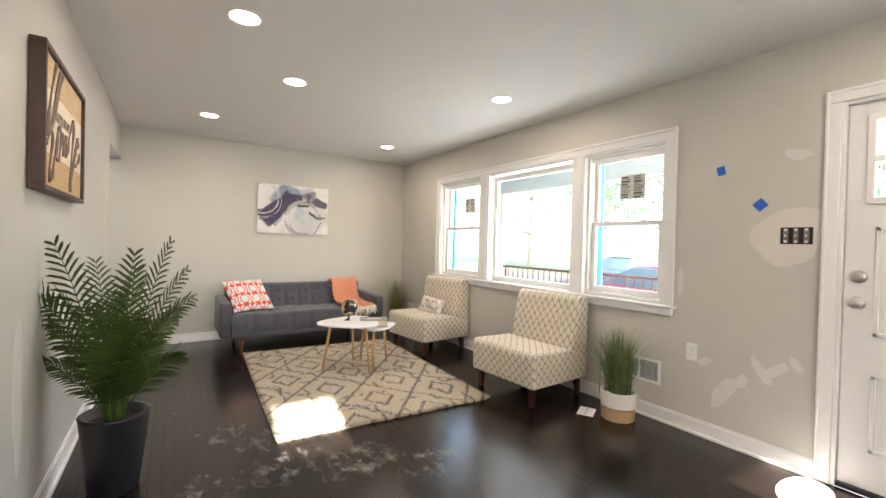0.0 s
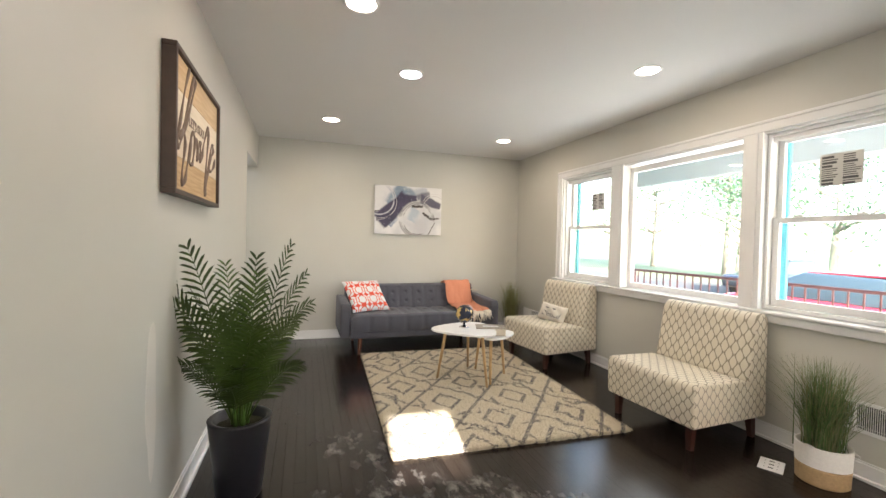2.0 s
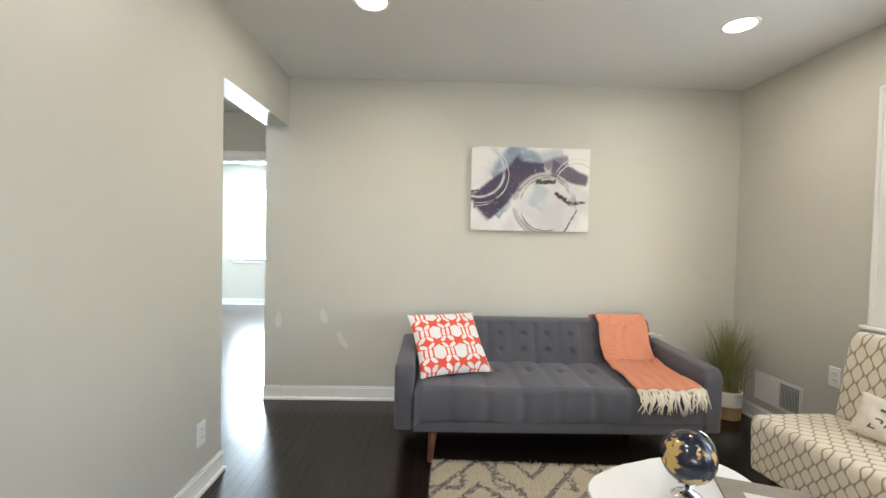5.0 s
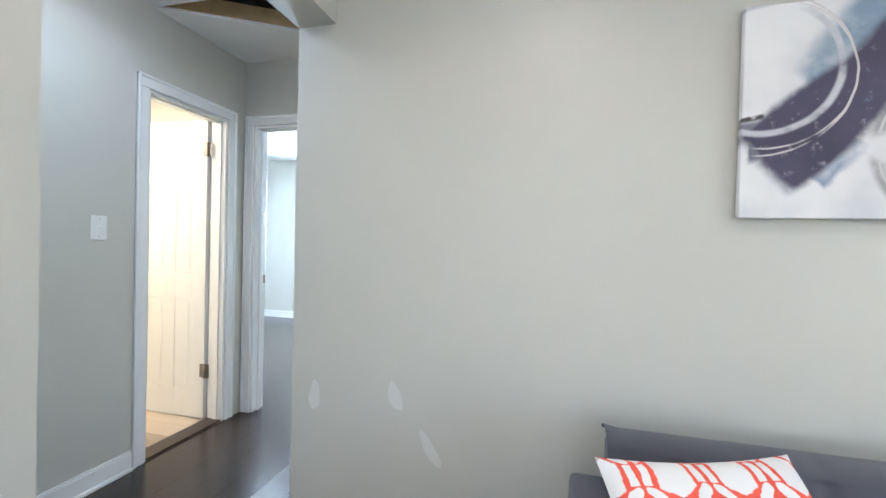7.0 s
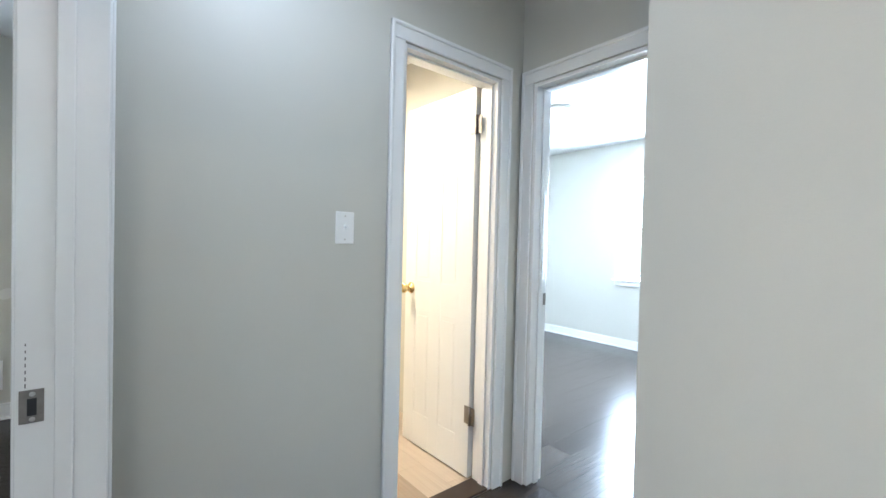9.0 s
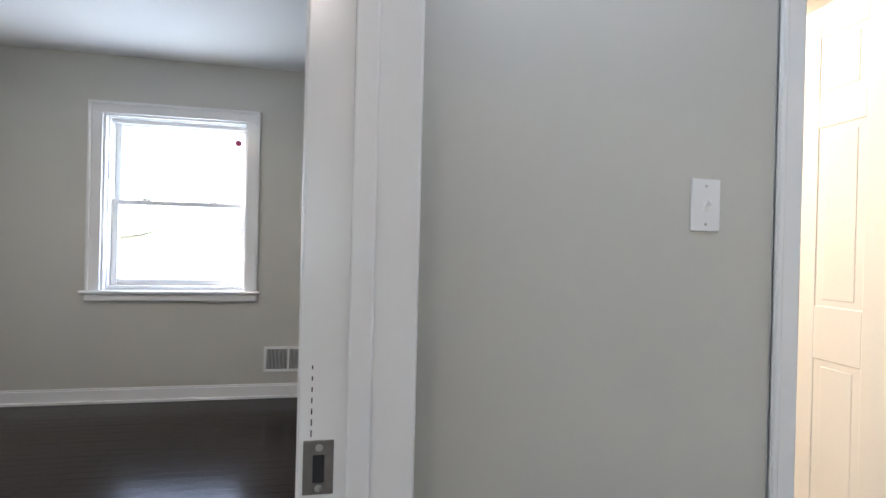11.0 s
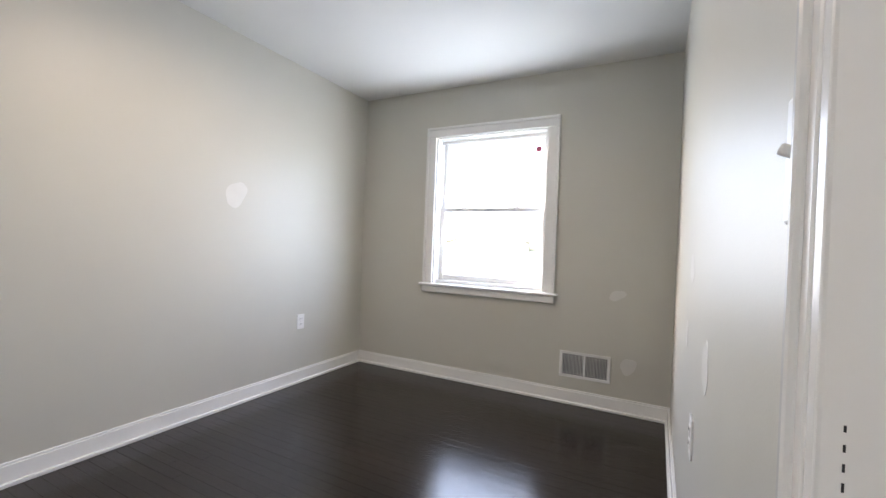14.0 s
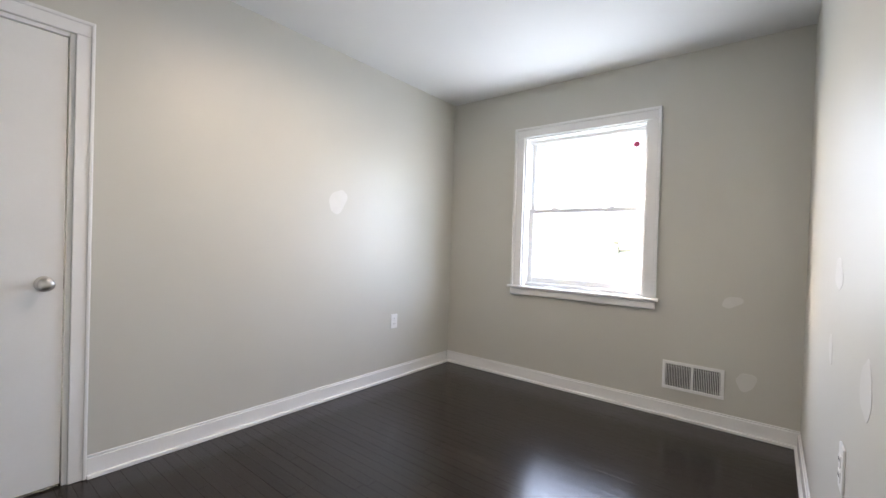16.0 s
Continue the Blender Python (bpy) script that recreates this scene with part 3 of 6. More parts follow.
# bathroom door, hall side: u is +y on the face looking +x
d1 = thing("door_1", pose(SWX, 0, 0, 0, 0, 90), "white door frame of the bathroom in the hall wall", "door frame", "", "structure")
door_casing(d1, 6.465, 7.03, 2.0, 0)
door_lining(d1, 6.465, 7.03, 2.0, 0.115, 0.03)
bx("threshold", 6.483, 7.012, 0.0, 0.115, 0.0, 0.012, mat("dark_threshold", (0.035, 0.022, 0.015), 0.35), d1, "dark wood threshold strip")
leaf1 = thing("bathroom_door", pose(SWX - 0.130, 7.028, 0, 0, 0, 181), "white six-panel bathroom door standing open with brass knob", "door")
six_panel("leaf", leaf1, 0.575, 1.995, 0.035, DOORWHITE)
knob(leaf1, pose(0.515, 0.035, 0.93, 0, 0, 180), BRASS)
knob(leaf1, pose(0.515, 0.0, 0.93), BRASS)
for z in (0.33, 1.80):
    hg = part("hinge", rbox(-0.042, 0.030, 0.0352, 0.0385, z - 0.045, z + 0.045, 0.001), OLDSTEEL, leaf1, "worn steel butt hinge")
    bm = bmesh.new()
    tube(bm, [(-0.012, 0.042, z - 0.048), (-0.012, 0.042, z + 0.048)], 0.0065, 10)
    part("pin", bm, OLDSTEEL, hg, smooth=True)

# far bedroom doorway in the hall's end wall
d2 = thing("door_2", pose(0, HE, 0, 0, 0, 0), "white painted doorway to the far bedroom", "door frame", "", "structure")
door_casing(d2, -1.175, -0.475, 2.0, 0)
door_lining(d2, -1.175, -0.475, 2.0, 0.115, 0.045)
bx("strike_plate", -1.158, -1.1555, 0.088, 0.113, 0.90, 0.96, OLDSTEEL, d2, "worn strike plate", r=0.0005)

# bedroom doorway: the frame's strike side is seen from both rooms; u is +x, room side -y is the bedroom
d3 = thing("door_3", pose(0, BR, 0), "white glossy doorway jamb with worn steel strike plate", "door frame", "", "structure")
DU0 = -0.948
door_casing(d3, DU0, -0.10, 2.05, 0, cas=0.036, sides="l")
bx("jamb", DU0 - 0.002, DU0 + 0.018, -0.0125, HB - BR + 0.0125, 0, 2.05, TRIM, d3, r=0.003)
bx("head_jamb", DU0 + 0.018, WX, 0, HB - BR, 2.03, 2.05, TRIM, d3, r=0.003)
bx("stop", DU0 + 0.018, DU0 + 0.027, 0.042, 0.070, 0, 2.03, TRIM, d3, r=0.003)
for a, b, top in ((DU0 - 0.066, DU0, 2.05),):
    bx("hall_casing", a, b, HB - BR + 0.0005, HB - BR + 0.014, 0, top + 0.066, TRIM, d3)
    bx("casing_band", a, a + 0.016, HB - BR + 0.001, HB - BR + 0.021, 0, top + 0.066, TRIM, d3, r=0.005)
strike = part("strike_plate", rbox(DU0 + 0.0175, DU0 + 0.0200, -0.006, 0.028, 0.856, 0.918, 0.0006), OLDSTEEL, d3, "worn steel strike plate with dark latch hole")
bx("latch_hole", DU0 + 0.0202, DU0 + 0.0206, 0.005, 0.018, 0.870, 0.902, BLACK, strike, r=0.0001)
for z in (0.863, 0.910):
    bm = bmesh.new()
    lathe(bm, [(0, 0.001), (0.004, 0.0005), (0.0045, 0)], pose(DU0 + 0.0202, 0.012, z, 0, 90, 0), 12)
    part("screw", bm, NICKEL, strike)
for k in range(7):
    bx("paint_gap", DU0 + 0.0175, DU0 + 0.0184, 0.0015, 0.0030, 0.922 + 0.013 * k, 0.930 + 0.013 * k - 0.0006 * k, BLACK, d3, "chipped dark gap in the paint", r=0.0002)

# closet door in the bedroom: flush leaf, closed; u is -x, face looks +y
d4 = thing("door_4", pose(0, BL, 0, 0, 0, 180), "white painted closet door frame", "door frame", "", "structure")
door_casing(d4, 0.20, 0.94, 1.985, 0)
bx("jamb", 0.922, 0.942, 0, 0.115, 0, 1.985, TRIM, d4, r=0.003)
bx("jamb", 0.198, 0.218, 0, 0.115, 0, 1.985, TRIM, d4, r=0.003)
bx("head_jamb", 0.218, 0.922, 0, 0.115, 1.967, 1.985, TRIM, d4, r=0.003)
leaf4 = thing("closet_door", pose(0, BL, 0, 0, 0, 180), "flush white closet door, closed, with satin nickel knob", "door")
bx("leaf", 0.222, 0.917, 0.006, 0.041, 0.012, 1.962, DOORWHITE, leaf4, r=0.002)
knob(leaf4, pose(0.855, 0.006, 0.895), NICKEL)
bx("latch_plate", 0.9172, 0.9205, 0.010, 0.036, 0.865, 0.925, OLDSTEEL, leaf4, r=0.0005)

# front door: u is -y, room side faces -x
d5 = thing("door_5", pose(W, 0, 0, 0, 0, EAST), "white painted front door frame", "door frame", "", "structure")
door_casing(d5, -1.176, -0.266, 2.045, 0)
door_lining(d5, -1.176, -0.266, 2.045, 0.18, 0.075)
bx("threshold", -1.158, -0.284, 0.005, 0.18, 0.0, 0.022, BLACK, d5, "dark metal threshold")
fd = thing("front_door", pose(W, 0, 0, 0, 0, EAST), "white panelled front door with small lights and nickel hardware", "door")
DU = (-1.155, -0.287)
for a, b, z0, z1 in ((DU[0], DU[1], 0.026, 1.52), (DU[0], DU[1], 1.94, 2.024), (DU[0], -1.065, 1.52, 1.94), (-0.377, DU[1], 1.52, 1.94)):
    bx("leaf_board", a, b, 0.028, 0.072, z0, z1, DOORWHITE, fd, r=0.002)
for k in range(3):
    for r_ in range(2):
        a = -1.065 + k * 0.2293
        z = 1.52 + r_ * 0.21
        bm = bmesh.new()
        box(bm, a, a + 0.2293, 0.048, 0.052, z, z + 0.21)
        pn = part("pane", bm, GLASS, fd, "clear glass light")
        pn.visible_shadow = False
for k in range(4):
    a = -1.065 + k * 0.2293
    bx("muntin", a - 0.016, a + 0.016, 0.016, 0.070, 1.505, 1.955, PLASTIC, fd, r=0.004)
for z in (1.515, 1.73, 1.945):
    bx("muntin", -1.083, -0.359, 0.0165, 0.0695, z - 0.016, z + 0.016, PLASTIC, fd, r=0.004)
for a, b in ((-1.04, -0.77), (-0.67, -0.40)):
    for z0, z1 in ((0.22, 0.62), (0.82, 1.38)):
        for q in ((a, b, z0, z0 + 0.02), (a, b, z1 - 0.02, z1), (a, a + 0.02, z0, z1), (b - 0.02, b, z0, z1)):
            bx("panel_moulding", q[0], q[1], 0.020, 0.029, q[2], q[3], DOORWHITE, fd, r=0.003)
knob(fd, pose(-1.098, 0.028, 0.985), NICKEL)
bm = bmesh.new()
lathe(bm, [(0, 0), (0.034, 0), (0.034, 0.006), (0.028, 0.014), (0.015, 0.016), (0, 0.016)], pose(-1.098, 0.028, 1.12, 90, 0, 0), 24)
db = part("deadbolt", bm, NICKEL, fd, smooth=True)
bx("thumb_turn", -1.103, -1.093, -0.004, 0.013, 1.105, 1.135, NICKEL, db, r=0.003)
bx("latch_plate", -1.1565, -1.1545, 0.034, 0.066, 0.955, 1.015, OLDSTEEL, fd, r=0.0005)

# ---- wall fittings ----
def fitting(kind, m, label, toggles=1, w=0.072, h=0.116):
    """A cover plate on a wall; local -y points into the room, centre at the origin."""
    th = thing(kind, m, label, "light switch" if kind == "light_switch" else "outlet")
    part("plate", rbox(-w / 2, w / 2, -0.006, 0.0, -h / 2, h / 2, 0.003, 2), PLASTIC, th)
    if kind == "light_switch":
        part("surround", rbox(-0.006, 0.006, -0.0075, -0.005, -0.013, 0.013, 0.001, 1), PLASTIC, th)
        bm = rbox(-0.004, 0.004, -0.020, -0.006, -0.004, 0.006, 0.002, 2)
        bmesh.ops.rotate(bm, verts=bm.verts[:], cent=(0, -0.006, 0), matrix=Matrix.Rotation(radians(-25), 3, "X"))
        part("toggle", bm, PLASTIC, th)
        zs = (-0.042, 0.042)
    else:
        for z in (-0.020, 0.020):
            s = part("socket", rbox(-0.017, 0.017, -0.0085, -0.005, z - 0.014, z + 0.014, 0.005, 3), PLASTIC, th)
            for u in (-0.0065, 0.0065):
                bm = bmesh.new()
                box(bm, u - 0.0012, u + 0.0012, -0.0092, -0.0084, z - 0.002, z + 0.006)
                part("slot", bm, BLACK, s)
        zs = (0.0,)
    for z in zs:
        bm = bmesh.new()
        lathe(bm, [(0, 0.0015), (0.003, 0.001), (0.0035, 0)], pose(0, -0.006, z, 90, 0, 0), 10)
        part("screw", bm, NICKEL, th)
    return th


fitting("light_switch", pose(SWX, 6.225, 1.252, 0, 0, 90), "white toggle light switch on the grey hall wall")
fitting("light_switch", pose(-1.03, BR, 1.20, 0, 0, 0), "white toggle light switch beside the bedroom doorway")
fitting("outlet", pose(W, 1.897, 0.545, 0, 0, EAST), "white duplex outlet on the wall under the window")
fitting("outlet", pose(W, 5.37, 0.50, 0, 0, EAST), "white duplex outlet behind the patterned armchair")
fitting("outlet", pose(-2.95, BL, 0.475, 0, 0, 180), "white duplex outlet on the bedroom wall")
fitting("outlet", pose(-1.99, BR, 0.58, 0, 0, 0), "white duplex outlet low on the bedroom door wall")
fitting("outlet", pose(-1.41, R2, 0.49, 0, 0, 0), "white duplex outlet in the far bedroom")
fitting("outlet", pose(0, 5.04, 0.285, 0, 0, 90), "white duplex outlet low beside the hall opening")


def register(m, w, h, label, cols=2, solid=0.0, bars=16):
    """A wall air register: flanged frame, dark box, upright louvres; solid is the blank share of its width."""
    th = thing("wall_register", m, label, "vent")
    f = 0.020
    a0 = -w / 2 + solid * w
    part("frame", rbox(-w / 2, w / 2, -0.008, -0.0005, -h / 2, -h / 2 + f, 0.002), PLASTIC, th)
    bx("frame", -w / 2, w / 2, -0.008, -0.0005, h / 2 - f, h / 2, PLASTIC, th, r=0.002)
    bx("frame", -w / 2, a0 + f, -0.0078, -0.0006, -h / 2 + f, h / 2 - f, PLASTIC, th, r=0.002)
    bx("frame", w / 2 - f, w / 2, -0.0078, -0.0006, -h / 2 + f, h / 2 - f, PLASTIC, th, r=0.002)
    bx("backing", a0 + f, w / 2 - f, -0.0030, -0.0008, -h / 2 + f, h / 2 - f, BLACK, th, r=0.0002)
    if cols == 2:
        mid = (a0 + w / 2) / 2
        bx("centre_bar", mid - 0.008, mid + 0.008, -0.0076, -0.0007, -h / 2 + f, h / 2 - f, PLASTIC, th, r=0.001)
    span = w - solid * w - 2 * f
    me = None
    for k in range(bars * cols):
        u = a0 + f + span * (k + 0.5) / (bars * cols)
        if cols == 2 and abs(u - (a0 + w / 2) / 2) < 0.010:
            continue
        if me is None:
            bm = bmesh.new()
            box(bm, -0.0014, 0.0014, -0.0035, 0.0, -h / 2 + f, h / 2 - f)
            lv = part("louvre", bm, PLASTIC, th)
            me = lv.data
        else:
            lv = new("louvre", me)
            lv.parent = th
        lv.location = (u, -0.0035, 0)
        lv.rotation_euler = (0, 0, radians(30))
    for z in (-h / 2 + 0.035, h / 2 - 0.035):
        bx("rung", a0 + f, w / 2 - f, -0.0074, -0.0066, z - 0.001, z + 0.001, PLASTIC, th, r=0.0003)
    bx("lever", w / 2 - 0.013, w / 2 - 0.009, -0.018, -0.007, -0.012, 0.012, PLASTIC, th, r=0.001)
    return th


register(pose(BX, 4.89, 0.285, 0, 0, 90), 0.35, 0.188, "white two-part steel air register low on the bedroom wall")
register(pose(W, 2.27, 0.34, 0, 0, EAST), 0.33, 0.175, "white steel air register behind the grass plant")
register(pose(W, 5.76, 0.256, 0, 0, EAST), 0.385, 0.20, "white air register with a blank half near the sofa", cols=1, solid=0.5, bars=14)

# open electrical box
eb = thing("switch_box", pose(W, 1.355, 1.335, 0, 0, EAST), "open three-gang switch box with bare wiring devices", "switch box")
bx("box_recess", -0.074, 0.074, -0.0012, -0.0004, -0.048, 0.048, BLACK, eb, "dark cut-out in the wall", r=0.0002)
for k in (-1, 0, 1):
    dv = bx("device", k * 0.047 - 0.012, k * 0.047 + 0.012, -0.010, -0.0014, -0.040, 0.040, OLDSTEEL, eb, "bare switch body", r=0.002)
    bx("toggle", k * 0.047 - 0.004, k * 0.047 + 0.004, -0.022, -0.010, -0.006, 0.006, PLASTIC, dv, r=0.002)
    for z in (-0.034, 0.034):
        bx("ear", k * 0.047 - 0.007, k * 0.047 + 0.007, -0.0125, -0.0101, z - 0.007, z + 0.007, PLASTIC, dv, r=0.001)

# ---- spackle, tape ----
def spackle(m, w, h, seed, material=None, name="spackle_patch"):
    """A smear with an uneven outline, a hair proud of the wall; local -y into the room."""
    rng = random.Random(seed)
    ph = [rng.uniform(0, 6.28) for _ in range(4)]
    bm = bmesh.new()
    out, back = [], []
    for k in range(36):
        a = 2 * math.pi * k / 36
        r = 1 + 0.10 * math.sin(2 * a + ph[0]) + 0.08 * math.sin(3 * a + ph[1]) + 0.05 * math.sin(5 * a + ph[2])
        x, z = w / 2 * r * math.cos(a), h / 2 * r * math.sin(a)
        out.append(bm.verts.new((x, -0.0003 - 0.00004 * seed, z)))
        back.append(bm.verts.new((x * 1.01, -0.0001, z * 1.01)))
    bm.faces.new(out)
    for k in range(36):
        bm.faces.new((out[k], out[(k + 1) % 36], back[(k + 1) % 36], back[k]))
    ob = part(name, bm, material or PATCH)
    ob.matrix_world = m
    return tagged(ob, "pale spackle smear on the unfinished wall paint", "wall patch", "", "structure")


def on_east(y, z, tilt=0):
    return pose(W, y, z, 0, 0, EAST) @ pose(0, 0, 0, 0, tilt, 0)


def on_north(x, z, tilt=0):
    return pose(x, Y1, z) @ pose(0, 0, 0, 0, tilt, 0)


def on_bwin(y, z, tilt=0):
    return pose(BX, y, z, 0, 0, 90) @ pose(0, 0, 0, 0, tilt, 0)


BIGPATCH = mat("primed_patch", (0.66, 0.63, 0.57), 0.55, vary=0.03, scale=5)
spackle(on_east(1.40, 1.33), 0.31, 0.36, 1, BIGPATCH)
spackle(on_east(1.36, 1.80, 20), 0.13, 0.06, 2)
spackle(on_east(1.50, 0.52, -35), 0.05, 0.20, 3)
spackle(on_east(1.43, 0.54, 50), 0.05, 0.17, 4)
spackle(on_east(1.335, 0.60, -30), 0.05, 0.08, 5)
spackle(on_east(1.70, 0.33, 30), 0.10, 0.22, 6)
spackle(on_east(1.60, 0.43, 25), 0.05, 0.10, 7)
spackle(on_east(1.99, 1.02), 0.035, 0.20, 8)
spackle(on_east(1.82, 0.50, 70), 0.05, 0.09, 9)
spackle(on_north(-0.06, 0.60, 8), 0.05, 0.11, 10)
spackle(on_north(0.283, 0.635, -12), 0.05, 0.11, 11)
spackle(on_north(0.425, 0.455, -28), 0.04, 0.15, 12)
spackle(pose(-2.36, BL, 1.396, 0, 0, 180) @ pose(0, 0, 0, 0, 35, 0), 0.12, 0.20, 13)
spackle(on_bwin(5.09, 0.81, 60), 0.06, 0.12, 14)
spackle(on_bwin(5.175, 0.328), 0.10, 0.11, 15)
spackle(pose(-2.23, BR, 1.065), 0.16, 0.10, 16)
spackle(pose(-2.37, BR, 0.817), 0.10, 0.09, 17)
spackle(pose(-1.725, BR, 0.847), 0.12, 0.13, 18)
spackle(pose(0, 2.66, 0.62, 0, 0, 90), 0.12, 0.55, 19, BIGPATCH)

TAPE = mat("blue_painters_tape", (0.03, 0.13, 0.55), 0.6, vary=0.08, scale=30)
for y, z, w, h, tilt in ((1.753, 1.756, 0.048, 0.058, -12), (1.533, 1.522, 0.060, 0.060, -40)):
    bm = rbox(-w / 2, w / 2, -0.0015, -0.0002, -h / 2, h / 2, 0.0006, 1)
    for v in bm.verts:
        v.co.y -= 0.006 * max(0, v.co.x / w) ** 2
    ob = part("painters_tape", bm, TAPE)
    ob.matrix_world = on_east(y, z, tilt)
    tagged(ob, "torn piece of blue painter's tape on the wall", "tape", "painter's tape marks")
bm = bmesh.new()
vs = []
for k in range(7):
    s = k / 6
    vs.append([bm.verts.new((0.002 + 0.02 * math.sin(s * 2.2) + 0.012 * e, 1.52 + 0.05 * s + 0.03 * e, 0.145 + 0.075 * s - 0.03 * e)) for e in (0, 1)])
for a, b in zip(vs, vs[1:]):
    bm.faces.new((a[0], a[1], b[1], b[0]))
ob = part("painters_tape", bm, TAPE)
ob.modifiers.new("thick", "SOLIDIFY").thickness = 0.0012
tagged(ob, "curled strip of blue painter's tape peeling from the wall", "tape", "painter's tape marks")

# ---- lamps ----
BULB = glow("warm_led_diffuser", (1.0, 0.88, 0.70), 2.6)
# Glow for the spot of reflected sun; no fitting hangs there
COOL = glow("reflected_sun_glow", (0.86, 0.92, 1.0), 2.2)
DOME = glow("lit_opal_dome", (1.0, 0.97, 0.92), 0.9)
# The last two, over the start point, are added and out of view
for x, y, cool in ((0.795, 2.985, 0), (0.77, 5.163, 0), (2.736, 3.10, 0), (2.733, 5.263, 0), (1.245, 3.764, 1), (0.80, 0.6, 0), (2.73, 0.7, 0)):
    # The cool disc and its lamp are added to stand for reflected sun
    th = thing("recessed_light", pose(x, y, H), "glowing cool white disc standing for sun reflected onto the ceiling" if cool else "round recessed ceiling light, lit warm white, white trim ring", "ceiling light", "recessed ceiling lights")
    bm = bmesh.new()
    lathe(bm, [(0.094, 0.0), (0.092, -0.004), (0.080, -0.006), (0.074, -0.002), (0.074, 0.0)], None, 32)
    part("trim_ring", bm, PLASTIC, th, smooth=True)
    bm = bmesh.new()
    lathe(bm, [(0.0735, -0.0015), (0.05, -0.003), (0, -0.0035)], None, 32)
    part("diffuser", bm, COOL if cool else BULB, th, "glowing diffuser", smooth=True)
    lamp("ceiling_disc_lamp", "AREA", 0.5 if cool else LED_WATTS, pose(x, y, H - 0.012), (0.85, 0.92, 1.0) if cool else (1.0, 0.85, 0.66), 0.12)


def dome_light(x, y, watts, colour, label):
    th = thing("dome_light", pose(x, y, H), label, "ceiling light")
    bm = bmesh.new()
    lathe(bm, [(0, 0), (0.150, 0), (0.155, -0.012), (0.150, -0.026), (0.140, -0.028)], None, 36)
    part("canopy", bm, NICKEL, th, smooth=True)
    bm = bmesh.new()
    lathe(bm, [(0.140, -0.024), (0.136, -0.05), (0.115, -0.085), (0.07, -0.108), (0.012, -0.117), (0, -0.117)], None, 36)
    part("shade", bm, DOME, th, "lit opal glass shade", smooth=True)
    bm = bmesh.new()
    lathe(bm, [(0.012, -0.117), (0.014, -0.124), (0.007, -0.130), (0.009, -0.136), (0, -0.142)], None, 16)
    part("finial", bm, NICKEL, th, "nickel finial", smooth=True)
    lamp("dome_lamp", "AREA", watts, pose(x, y, H - 0.16), colour, 0.24)


dome_light(-0.74, 5.95, HALL_WATTS, (0.78, 0.92, 1.0), "round opal glass dome light on the hall ceiling")
dome_light(-2.14, 8.75, 3.5, (0.88, 0.96, 1.0), "round opal glass dome light in the far bedroom")
dome_light(-1.80, 3.95, 1.15, (1.0, 0.82, 0.56), "round opal glass dome light in the bedroom")
dome_light(-2.2, 6.35, BATH_WATTS, (1.0, 0.80, 0.50), "round opal glass dome light in the bathroom")

# attic hatch in the hall ceiling: framing and dark boards above
ah = thing("attic_hatch", None, "open attic hatch with raw lumber framing", "hatch", "", "structure")
for p, q in ((HATCH[0], HATCH[2]), (HATCH[1], HATCH[0])):
    run = math.hypot(q[0] - p[0], q[1] - p[1])
    board = bx("framing", -0.04, run + 0.04, 0.006, 0.044, 0.016, 0.105, STUD, ah, "raw pine framing board", r=0.003)
    board.matrix_world = pose(p[0], p[1], H, 0, 0, math.degrees(math.atan2(q[1] - p[1], q[0] - p[0])))
for x in (-1.05, -0.70, -0.35):
    bx("joist", x, x + 0.04, 6.2, 7.15, H + 0.13, H + 0.27, ATTIC, ah, r=0.004)


